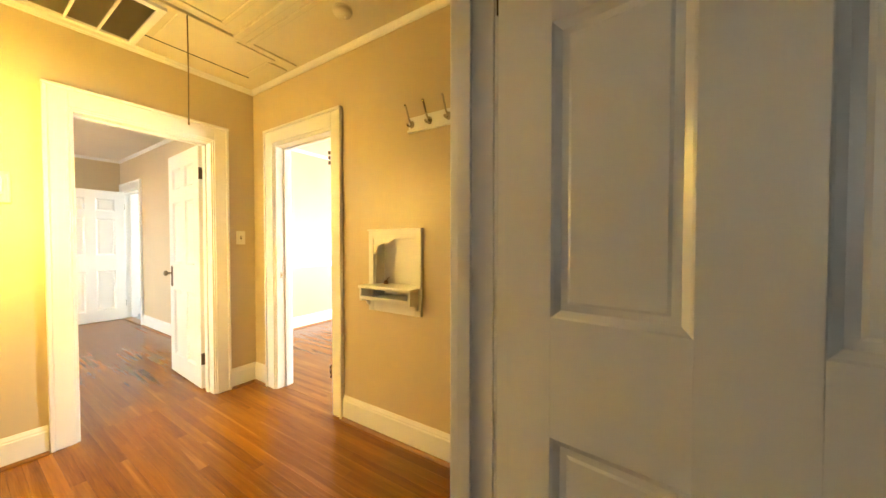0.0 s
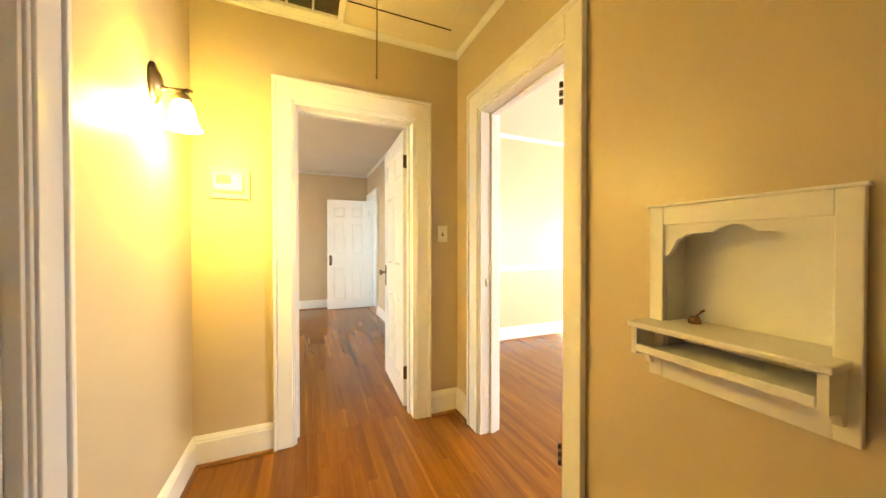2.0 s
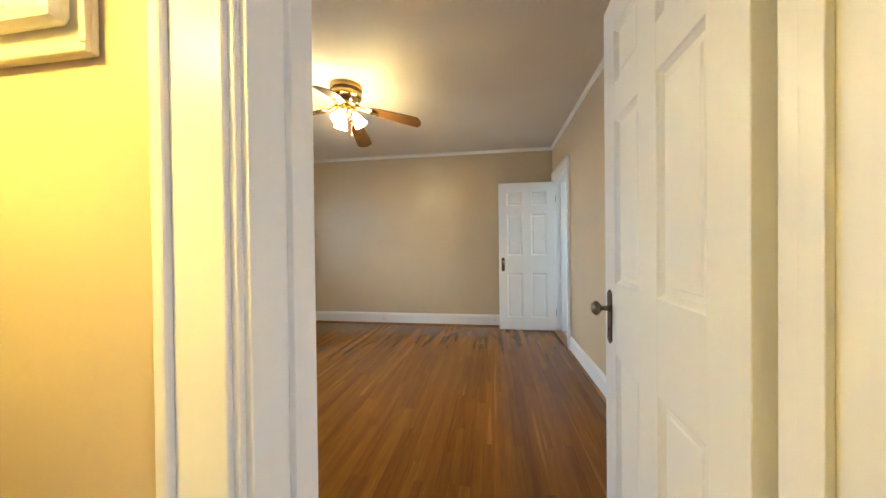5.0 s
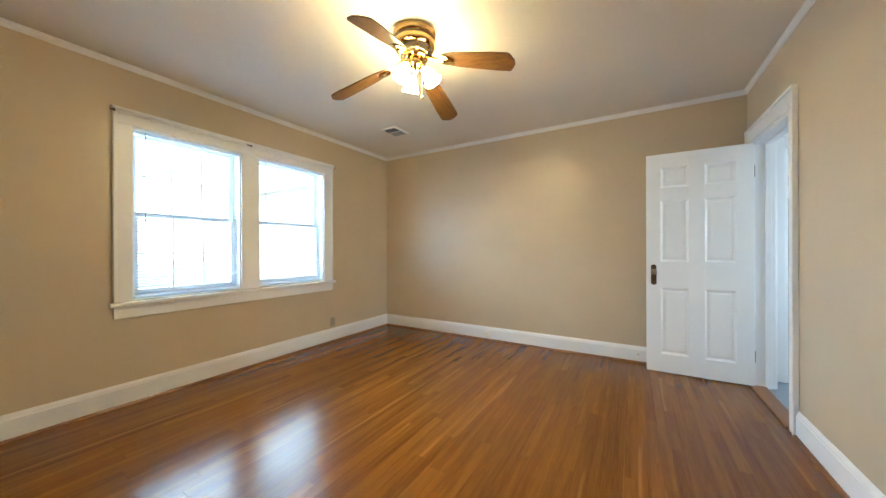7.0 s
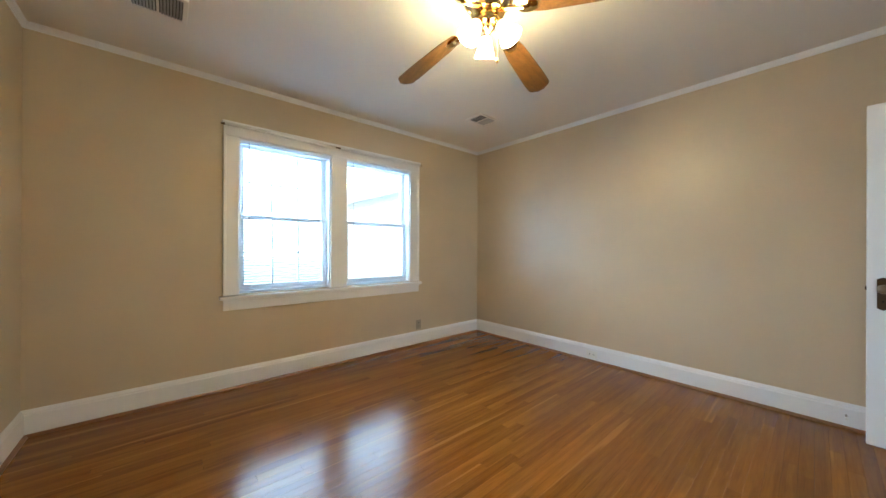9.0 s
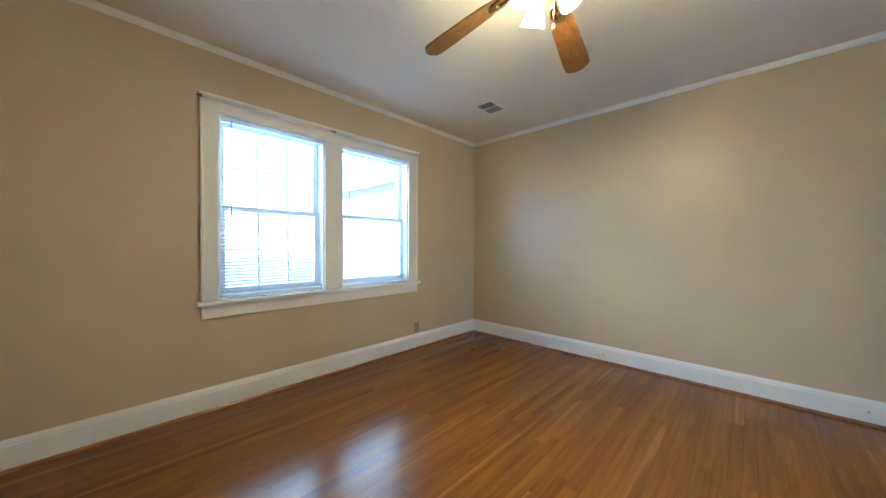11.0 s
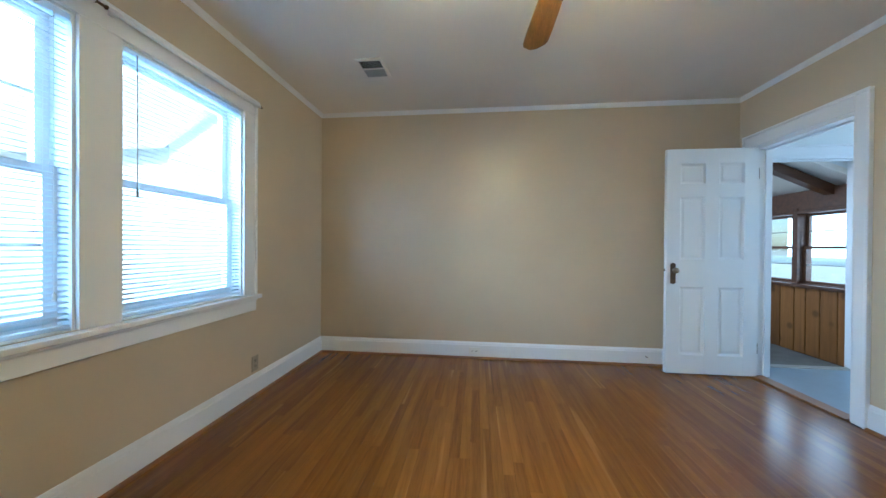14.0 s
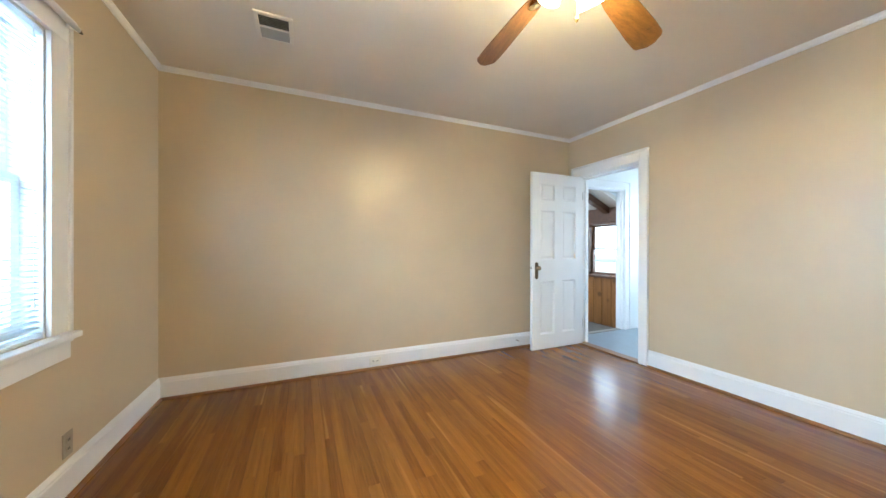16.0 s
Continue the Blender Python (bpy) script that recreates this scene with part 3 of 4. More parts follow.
wall("wall_sunroom_north", "y", 7.6, 7.72, -0.6, SX + 0.14, 2.7, mat=BEAM, bottom=-0.06, label="pine panelled sunroom wall")
# the west opening is unseen, added only to admit fill light
wall("wall_sunroom_west", "x", -0.72, -0.6, KN + 0.11, 7.72, 2.7, ((4.85, 6.75, 0.95, 2.05),), mat=BEAM, bottom=-0.06, label="pine panelled sunroom wall")
bm = bmesh.new()
prism(bm, ((SX + 0.14, 1.78), (SX + 0.14, 1.84), (-0.72, 2.74), (-0.72, 2.68)), "y", KN + 0.111, 7.72)
whole("ceiling_sunroom", bm, CEILING, "sloping white boarded sunroom ceiling", "ceiling", kind="structure")
bm = bmesh.new()
prism(bm, ((0.10, 2.36), (SX + 0.14, 1.815), (SX + 0.14, 2.70), (0.10, 2.70)), "y", KN + 0.112, KN + 0.14)
whole("wall_sunroom_gable", bm, WHITE_WALL, "white painted wall above the sunroom ceiling", "wall", kind="structure")
for y in (4.73, 5.85, 6.97):
    bm = bmesh.new()
    prism(bm, ((SX + 0.02, 1.70), (SX + 0.02, 1.80), (-0.6, 2.645), (-0.6, 2.545)), "y", y, y + 0.09)
    whole("ceiling_beam", bm, BEAM, "dark-stained wooden rafter under the sloping ceiling", "beam", "sunroom beams")
for y0, y1, z0, z1 in SUN_WIN:
    root = thing("sunroom_window", (SX + 0.08, (y0 + y1) / 2, z0), "dark pine-framed sash window with thin muntins", "window", "sunroom windows", "structure")
    for a, b in ((y0 - 0.03, y0), (y1, y1 + 0.03)):
        part("window_frame", boxed(SX - 0.012, SX + 0.03, a, b, z0 - 0.02, z1 + 0.07, bevel=0.003), BEAM, root)
    part("window_head", boxed(SX - 0.014, SX + 0.03, y0 - 0.03, y1 + 0.03, z1, z1 + 0.03, bevel=0.003), BEAM, root)
    part("window_sill", boxed(SX - 0.05, SX + 0.04, y0 - 0.03, y1 + 0.03, z0 - 0.045, z0 - 0.01, bevel=0.004), BEAM, root)
    zm = (z0 + z1) / 2 + 0.01
    for a, b, x in ((z0, zm + 0.015, 0.055), (zm - 0.015, z1, 0.085)):
        bm = boxed(SX + x, SX + x + 0.028, y0, y0 + 0.03, a, b)
        box(bm, SX + x, SX + x + 0.028, y1 - 0.03, y1, a, b)
        box(bm, SX + x, SX + x + 0.028, y0 + 0.03, y1 - 0.03, a, a + 0.03)
        box(bm, SX + x, SX + x + 0.028, y0 + 0.03, y1 - 0.03, b - 0.03, b)
        sash = part("sash", bm, BEAM, root)
        part("muntin", boxed(SX + x + 0.004, SX + x + 0.024, y0 + 0.03, y1 - 0.03, (a + b) / 2 - 0.006, (a + b) / 2 + 0.006), GREY_SLAT, sash)
        pane = part("pane", boxed(SX + x + 0.012, SX + x + 0.016, y0 + 0.03, y1 - 0.03, a + 0.03, b - 0.03), GLASS, sash)
        pane.visible_shadow = False
root = thing("wainscot_panelling", (SX, 6.0, -0.015), "varnished knotty pine boards on the sunroom wall", "panelling", kind="structure")
y, k = KN + 0.115, 0
while y < 7.55:
    w = (0.13, 0.17, 0.15)[k % 3]
    part("board", boxed(SX, SX + 0.019, y + 0.005, min(y + w, 7.59) - 0.005, -0.015, 0.72, bevel=0.004), PINE, root)
    y, k = y + w, k + 1
root = thing("frieze_board", (SX, 6.0, 1.55), "dark-stained pine board above the sunroom windows", "panelling", kind="structure")
part("board", boxed(SX, SX + 0.019, KN + 0.115, 7.58, 1.577, 1.795, bevel=0.004), BEAM, root)
flat("sunroom_threshold", 0.378, 1.182, KN + 0.03, KN + 0.10, -0.03, 0.008, GREY_SLAT, "worn grey metal threshold strip", "trim")

# ---- bedroom window ----
WY = ((1.433, 2.236), (2.392, 3.203))
WZ0, WZ1 = 0.78, 2.115
win = thing("window_1", (BW, 2.31, WZ0), "white-framed pair of double-hung sash windows", "window", kind="structure")
for a, b in ((1.348, 1.439), (2.230, 2.398), (3.197, 3.308)):
    part("casing", boxed(BW + 0.001, BW + 0.021, a, b, WZ0, WZ1 - 0.006, bevel=0.003), TRIM, win)
part("backband", boxed(BW + 0.001, BW + 0.031, 1.330, 1.350, WZ0, WZ1 + 0.09, bevel=0.004), TRIM, win)
part("backband", boxed(BW + 0.001, BW + 0.031, 3.306, 3.326, WZ0, WZ1 + 0.09, bevel=0.004), TRIM, win)
part("head_casing", boxed(BW + 0.001, BW + 0.023, 1.350, 3.306, WZ1 - 0.006, WZ1 + 0.09, bevel=0.003), TRIM, win)
part("cap_moulding", boxed(BW + 0.001, BW + 0.042, 1.320, 3.336, WZ1 + 0.09, WZ1 + 0.112, bevel=0.005), TRIM, win)
sill = boxed(BW - 0.10, BW + 0.052, 1.305, 3.350, WZ0 - 0.034, WZ0 - 0.004, bevel=0.006)
part("window_sill", sill, TRIM, win)
part("apron_bead", boxed(BW + 0.001, BW + 0.030, 1.330, 3.328, WZ0 - 0.050, WZ0 - 0.034, bevel=0.004), TRIM, win)
part("apron", boxed(BW + 0.001, BW + 0.021, 1.333, 3.325, WZ0 - 0.125, WZ0 - 0.050, bevel=0.003), TRIM, win)
for y0, y1 in WY:
    bm = boxed(BW - 0.15, BW - 0.001, y0, y0 + 0.016, WZ0, WZ1)
    box(bm, BW - 0.15, BW - 0.001, y1 - 0.016, y1, WZ0, WZ1)
    box(bm, BW - 0.15, BW - 0.001, y0 + 0.016, y1 - 0.016, WZ1 - 0.016, WZ1)
    part("window_lining", bm, TRIM, win)
    zm = (WZ0 + WZ1) / 2
    for a, b, x in ((WZ0, zm + 0.02, BW - 0.105), (zm - 0.02, WZ1 - 0.016, BW - 0.142)):
        bm = boxed(x, x + 0.034, y0 + 0.016, y0 + 0.062, a, b)
        box(bm, x, x + 0.034, y1 - 0.062, y1 - 0.016, a, b)
        box(bm, x, x + 0.034, y0 + 0.062, y1 - 0.062, a, a + (0.07 if a == WZ0 else 0.035))
        box(bm, x, x + 0.034, y0 + 0.062, y1 - 0.062, b - 0.04, b)
        sash = part("sash", bm, TRIM, win)
        cols, rows_ = (3, 2) if y0 < 2 else (1, 1)
        g0, g1, h0, h1 = y0 + 0.062, y1 - 0.062, a + (0.07 if a == WZ0 else 0.035), b - 0.04
        if cols > 1:
            bm = bmesh.new()
            for k in (1, 2):
                yk = g0 + (g1 - g0) * k / 3
                box(bm, x + 0.006, x + 0.028, yk - 0.007, yk + 0.007, h0, h1)
            zk = (h0 + h1) / 2
            box(bm, x + 0.007, x + 0.027, g0, g1, zk - 0.007, zk + 0.007)
            part("muntins", bm, TRIM, sash)
        for k in range(cols):
            for j in range(rows_):
                pa, pb = g0 + (g1 - g0) * k / cols, g0 + (g1 - g0) * (k + 1) / cols
                qa, qb = h0 + (h1 - h0) * j / rows_, h0 + (h1 - h0) * (j + 1) / rows_
                pane = part("pane", boxed(x + 0.015, x + 0.018, pa + 0.006, pb - 0.006, qa + 0.006, qb - 0.006), GLASS, sash)
                pane.visible_shadow = False

for (y0, y1), tilt in zip(WY, (-18, -18)):
    root = thing("venetian_blind", (BW - 0.012, (y0 + y1) / 2, WZ1), "lowered white mini venetian blind with open slats", "blind", "window blinds")
    part("headrail", boxed(BW - 0.034, BW - 0.001, y0 + 0.019, y1 - 0.019, WZ1 - 0.046, WZ1 - 0.018, bevel=0.003), SLAT, root)
    part("bottom_rail", boxed(BW - 0.028, BW - 0.001, y0 + 0.021, y1 - 0.021, WZ0 + 0.012, WZ0 + 0.030, bevel=0.004), SLAT, root)
    n = 52
    c, s = math.cos(radians(tilt)), math.sin(radians(tilt))
    data = None
    for k in range(n):
        z = WZ0 + 0.05 + (WZ1 - 0.06 - WZ0 - 0.05) * k / (n - 1)
        if data is None:
            bm = bmesh.new()
            rows = []
            for d, rise in ((-0.0125, 0.0), (-0.006, 0.0018), (0.0, 0.0024), (0.006, 0.0018), (0.0125, 0.0)):
                rows.append([bm.verts.new((d * c - rise * s, yy, d * s + rise * c)) for yy in (-(y1 - y0) / 2 + 0.022, (y1 - y0) / 2 - 0.022)])
            for a, b in zip(rows, rows[1:]):
                bm.faces.new((a[0], b[0], b[1], a[1])).smooth = True
            bmesh.ops.solidify(bm, geom=bm.faces[:], thickness=0.0006)
            data = finish("slat", bm, SLAT)
        sl = new("slat", data)
        sl.parent = root
        sl.matrix_basis = Matrix.Translation((-0.003, 0, z - WZ1))
    for f in (0.13, 0.5, 0.87):
        yy = y0 + (y1 - y0) * f
        part("ladder_cord", boxed(BW - 0.0022, BW - 0.0014, yy - 0.0008, yy + 0.0008, WZ0 + 0.02, WZ1 - 0.03), PLASTIC, root)
    yw = y0 + 0.085
    bm = tube(bmesh.new(), ((BW + 0.002, yw, WZ1 - 0.035), (BW + 0.004, yw, WZ1 - 0.30), (BW + 0.004, yw, WZ1 - 0.70)), 0.0028, 6)
    lathe(bm, ((0.0, 0.0), (0.005, 0.004), (0.006, 0.035), (0.003, 0.045), (0.0, 0.045)), Matrix.Translation((BW + 0.004, yw, WZ1 - 0.74)), 10)
    part("tilt_wand", bm, GREY_SLAT, root, "grey plastic tilt wand")
    yw = y1 - 0.075
    bm = tube(bmesh.new(), ((BW + 0.002, yw, WZ1 - 0.035), (BW + 0.003, yw, WZ0 + 0.17)), 0.0013, 6)
    lathe(bm, ((0.0, 0.0), (0.007, 0.003), (0.005, 0.025), (0.002, 0.036), (0.0, 0.036)), Matrix.Translation((BW + 0.003, yw, WZ0 + 0.135)), 10)
    part("lift_cord", bm, PLASTIC, root)

for y0, y1 in ((1.335, 2.262), (2.310, 3.318)):
    rx, rz = BW + 0.050, 2.189
    root = thing("curtain_rod", (BW + 0.02, (y0 + y1) / 2, rz), "white metal curtain rod with dark end finial", "curtain rod", "curtain rods")
    part("rod", tube(bmesh.new(), ((rx, y0, rz), (rx, y1, rz)), 0.010, 12), TRIM, root)
    part("outer_rod", tube(bmesh.new(), ((rx, y0 + 0.35, rz), (rx, y1 - 0.01, rz)), 0.0125, 12), TRIM, root)
    for yy in (y0 + 0.03, y1 - 0.03):
        part("bracket", boxed(BW + 0.0235, BW + 0.040, yy - 0.009, yy + 0.009, rz - 0.016, rz + 0.012, bevel=0.003), TRIM, root)
    for yy, s in ((y0, -1), (y1, 1)):
        part("finial", lathe(bmesh.new(), ((0.0, 0.0), (0.010, 0.0), (0.010, 0.006), (0.006, 0.010), (0.0065, 0.022), (0.004, 0.027), (0.0, 0.028)), pose(rx, yy, rz, -90 * s, 0, 0), 12), BRONZE, root, "dark metal end cap")


# ---- ceiling fan ----
FX, FY = -1.988, 2.25
fan = thing("ceiling_fan", (FX, FY, CEIL), "polished brass ceiling fan with dark oak blades and lit frosted shades", "ceiling fan")


def fan_ring(name, rings, mat, label="", steps=40):
    return part(name, lathe(bmesh.new(), [(r, CEIL - d) for r, d in rings], Matrix.Translation((FX, FY, 0)), steps), mat, fan, label)


fan_ring("canopy", ((0.0, 0.001), (0.126, 0.001), (0.139, 0.006), (0.139, 0.020), (0.132, 0.026), (0.136, 0.030), (0.136, 0.040), (0.128, 0.046), (0.0, 0.046)), BRASS)
fan_ring("vent_band", ((0.0, 0.044), (0.124, 0.044), (0.124, 0.066), (0.0, 0.066)), OLD_NICKEL, "dark metal vent band")
fan_ring("motor_housing", ((0.0, 0.064), (0.128, 0.064), (0.134, 0.070), (0.134, 0.094), (0.126, 0.104), (0.112, 0.108), (0.0, 0.108)), BRASS)
fan_ring("motor_cage", ((0.0, 0.106), (0.106, 0.106), (0.110, 0.116), (0.104, 0.136), (0.088, 0.152), (0.0, 0.154)), OLD_NICKEL, "dark metal motor cage")
for k in range(8):
    a = 2 * math.pi * k / 8
    bm = tube(bmesh.new(), ((0.108, 0, CEIL - 0.106), (0.114, 0, CEIL - 0.116), (0.108, 0, CEIL - 0.137), (0.086, 0, CEIL - 0.156)), 0.008, 8)
    bm.transform(Matrix.Translation((FX, FY, 0)) @ Matrix.Rotation(a, 4, "Z"))
    part("cage_rib", bm, BRASS, fan, "polished brass rib")
fan_ring("flywheel", ((0.0, 0.150), (0.088, 0.150), (0.092, 0.158), (0.086, 0.168), (0.070, 0.174), (0.0, 0.176)), BRASS)
fan_ring("switch_housing", ((0.0, 0.174), (0.048, 0.174), (0.056, 0.182), (0.056, 0.206), (0.044, 0.222), (0.030, 0.230), (0.0, 0.232)), BRASS)
fan_ring("fitter", ((0.0, 0.230), (0.028, 0.230), (0.032, 0.244), (0.018, 0.258), (0.008, 0.272), (0.0, 0.276)), BRASS)
BLADE_Z = CEIL - 0.158
for k in range(4):
    ang = radians((10.2, 97.6, 190.2, 280.2)[k])
    m = Matrix.Translation((FX, FY, BLADE_Z)) @ Matrix.Rotation(ang, 4, "Z")
    tilt = m @ Matrix.Diagonal((1.05, 1.05, 1.05, 1.0)) @ Matrix.Rotation(radians(14.2), 4, "Y") @ Matrix.Rotation(radians(-12), 4, "X")
    bm = bmesh.new()
    outline = [(0.200, -0.040), (0.188, -0.018), (0.188, 0.018), (0.200, 0.040), (0.29, 0.056), (0.52, 0.068), (0.595, 0.067), (0.610, 0.058), (0.632, 0.018), (0.632, -0.018), (0.610, -0.058), (0.595, -0.067), (0.52, -0.068), (0.29, -0.056)]
    prism(bm, outline, "z", -0.003, 0.003)
    bm.transform(tilt)
    blade = part("blade", bm, BLADES[k % 2], fan, "dark oak veneer fan blade")
    bm = bmesh.new()
    tube(bm, ((0.070, 0, 0.006), (0.11, 0, 0.002), (0.15, 0, -0.006), (0.19, 0, -0.008), (0.225, 0, -0.008)), (0.016, 0.013, 0.012, 0.013, 0.014), 8)
    lathe(bm, ((0.0, -0.013), (0.036, -0.011), (0.042, -0.007), (0.042, -0.003), (0.0, -0.003)), Matrix.Translation((0.215, 0, 0)) @ Matrix.Diagonal((1.4, 1.0, 1.0, 1.0)), 16)
    bm.transform(tilt)
    part("blade_arm", bm, BRASS, fan, "brass blade arm")
for k in range(3):
    ang = radians(20 + 120 * k)
    m = Matrix.Translation((FX, FY, CEIL - 0.212)) @ Matrix.Rotation(ang, 4, "Z")
    bm = tube(bmesh.new(), ((0.03, 0, 0), (0.048, 0, 0.003), (0.062, 0, -0.006), (0.068, 0, -0.020)), 0.009, 8)
    bm.transform(m)
    arm = part("light_arm", bm, BRASS, fan, "curved brass lamp arm")
    tip = m @ Matrix.Translation((0.064, 0, -0.018)) @ Matrix.Rotation(radians(-32), 4, "Y") @ Matrix.Diagonal((0.84, 0.84, 0.86, 1.0))
    part("socket", lathe(bmesh.new(), ((0.0, 0.004), (0.020, 0.002), (0.022, -0.020), (0.0, -0.022)), tip, 16), BRASS, arm)
    shade = ((0.024, -0.012), (0.032, -0.022), (0.042, -0.045), (0.049, -0.075), (0.062, -0.116), (0.070, -0.130), (0.067, -0.130), (0.059, -0.115), (0.046, -0.075), (0.039, -0.045), (0.026, -0.022))
    part("shade", lathe(bmesh.new(), shade, tip, 24), SHADE_GLOW, arm, "lit frosted glass tulip shade")
    lamp("fan_bulb", "POINT", Matrix.Translation(tip @ Vector((0, 0, -0.085))), 6.8, (1.0, 0.68, 0.30), radius=0.028)
for a, r, z in ((0.9, 0.05, 0.17), (3.4, 0.05, 0.10)):
    x, y = FX + r * math.cos(a), FY + r * math.sin(a)
    bm = tube(bmesh.new(), ((x, y, CEIL - 0.20), (x, y, CEIL - 0.22 - z)), 0.0016, 6)
    lathe(bm, ((0.0, 0.0), (0.006, 0.006), (0.008, 0.018), (0.004, 0.032), (0.0, 0.036)), Matrix.Translation((x, y, CEIL - 0.255 - z)), 10)
    part("pull_chain", bm, BRASS, fan, "brass pull chain with pendant")


# ---- registers, outlets, switches ----
def register(x0, x1, y0, y1, label):
    root = thing("ceiling_vent", ((x0 + x1) / 2, (y0 + y1) / 2, CEIL), label, "air vent", "ceiling vents")
    z = CEIL
    # dark sheet paints the duct's shade behind the slats
    part("backing", boxed(x0 + 0.02, x1 - 0.02, y0 + 0.02, y1 - 0.02, z - 0.006, z - 0.001), DARK, root)
    bm = boxed(x0, x1, y0, y0 + 0.024, z - 0.014, z - 0.001, bevel=0.003)
    box(bm, x0, x1, y1 - 0.024, y1, z - 0.014, z - 0.001, bevel=0.003)
    box(bm, x0, x0 + 0.024, y0 + 0.024, y1 - 0.024, z - 0.014, z - 0.001, bevel=0.003)
    box(bm, x1 - 0.024, x1, y0 + 0.024, y1 - 0.024, z - 0.014, z - 0.001, bevel=0.003)
    ym = (y0 + y1) / 2
    box(bm, x0 + 0.024, x1 - 0.024, ym - 0.006, ym + 0.006, z - 0.012, z - 0.002)
    part("frame", bm, CEILING, root)
    for half, tilt in (((y0 + 0.026, ym - 0.008), 40), ((ym + 0.008, y1 - 0.026), -40)):
        n = 7
        for k in range(n):
            yy = half[0] + (half[1] - half[0]) * (k + 0.5) / n
            bm = boxed(x0 + 0.025, x1 - 0.025, -0.007, 0.007, -0.0007, 0.0007)
            bm.transform(Matrix.Translation((0, yy, z - 0.009)) @ Matrix.Rotation(radians(tilt), 4, "X"))
            part("slat", bm, GREY_SLAT, root)


register(-3.315, -3.10, 3.41, 3.685, "white metal ceiling air register with angled louvres")
register(-3.42, -3.17, 0.80, 1.07, "white metal ceiling air register near the window wall")


def outlet(x, y, z, turn, mat, label, upright=True, cover=0.0055):
    """A duplex socket; turn: the yaw that its face points along -y when 0."""
    root = thing("wall_outlet", pose(x, y, z, 0, 0, turn), label, "outlet", "wall outlets")
    w, h = (0.035, 0.057) if upright else (0.057, 0.035)
    part("cover_plate", boxed(-w, w, -cover, 0, -h, h, bevel=0.002), mat, root, local=True)
    for s in (-1, 1):
        dx, dz = (0, s * 0.02) if upright else (s * 0.02, 0)
        sock = part("socket", boxed(dx - 0.013, dx + 0.013, -cover - 0.002, -cover + 0.001, dz - 0.013, dz + 0.013, bevel=0.003), mat, root, local=True)
        for o in (-0.005, 0.005):
            part("slot", boxed(dx + o - 0.002, dx + o + 0.002, -cover - 0.0026, -cover - 0.001, dz - 0.006, dz + 0.006), DARK, sock, local=True)


outlet(BW + 0.001, 3.335, 0.245, 90, TAUPE, "taupe duplex wall outlet above the baseboard")
outlet(-2.395, BN - 0.0175, 0.075, 0, PLASTIC, "white duplex outlet set in the baseboard", upright=False)
outlet(2.05, DN - 0.0175, 0.085, 0, PLASTIC, "white duplex outlet set in the dining room baseboard", upright=False)
outlet(0.95, DN - 0.001, 1.18, 0, PLASTIC, "white wall plate on the dining room wall")


def switch(x, y, z, turn, label):
    root = thing("light_switch", pose(x, y, z, 0, 0, turn), label, "light switch")
    part("cover_plate", boxed(-0.036, 0.036, -0.007, 0, -0.058, 0.058, bevel=0.003), PLASTIC, root, local=True)
    part("toggle_surround", boxed(-0.007, 0.007, -0.009, -0.006, -0.014, 0.014, bevel=0.001), BRONZE, root, local=True)
    bm = boxed(-0.004, 0.004, -0.020, -0.007, -0.004, 0.006, bevel=0.001)
    bm.transform(Matrix.Rotation(radians(-20), 4, "X"))
    part("toggle", bm, IVORY, root, local=True)
    for s in (-1, 1):
        part("screw", lathe(bmesh.new(), ((0.0, 0.0015), (0.003, 0.001), (0.003, 0.0)), pose(0, -0.007, s * 0.03, 90, 0, 0), 8), NICKEL, root, local=True)


switch(-0.118, -0.001, 1.278, 0, "white toggle light switch beside the bedroom door")

# spring door stop on the baseboard
stopper = thing("door_stop", (-0.73, BN - 0.018, 0.09), "small springy metal door stop on the baseboard", "door stop")
part("spring", tube(bmesh.new(), ((-0.73, BN - 0.017, 0.09), (-0.73, BN - 0.07, 0.088)), 0.005, 10), NICKEL, stopper)
part("rubber_tip", tube(bmesh.new(), ((-0.73, BN - 0.07, 0.088), (-0.73, BN - 0.085, 0.087)), 0.008, 10), PLASTIC, stopper, "white rubber tip")

# ---- hall: thermostat ----
th = thing("thermostat", (-1.395, 0.0, 1.535), "white electronic wall thermostat on a larger old backplate", "thermostat")
tx0, tx1, tz0, tz1 = -1.492, -1.300, 1.455, 1.622
part("backplate", boxed(tx0, tx1, -0.012, -0.001, tz0, tz1, bevel=0.004), IVORY, th, "ivory plastic backplate")
for a, b, c, d in ((tx0, tx1, tz0, tz0 + 0.012), (tx0, tx1, tz1 - 0.012, tz1), (tx0, tx0 + 0.012, tz0 + 0.012, tz1 - 0.012), (tx1 - 0.012, tx1, tz0 + 0.012, tz1 - 0.012)):
    part("rim", boxed(a, b, -0.020, -0.011, c, d, bevel=0.003), IVORY, th)
body = part("body", boxed(-1.472, -1.328, -0.042, -0.011, 1.492, 1.596, bevel=0.014), PLASTIC, th)
part("screen", boxed(-1.452, -1.384, -0.0435, -0.041, 1.532, 1.578, bevel=0.001), LCD, body, "green-grey display")
for x, w in ((-1.436, 0.010), (-1.423, 0.010), (-1.402, 0.014)):
    part("digit_bar", boxed(x, x + w, -0.0442, -0.0432, 1.552, 1.563), INK, body)
for x in (-1.435, -1.412):
    part("button", boxed(x, x + 0.014, -0.0445, -0.041, 1.508, 1.514, bevel=0.001), IVORY, body)
for z in (1.545, 1.568):
    part("button", boxed(-1.362, -1.350, -0.0445, -0.041, z, z + 0.010, bevel=0.002), IVORY, body)

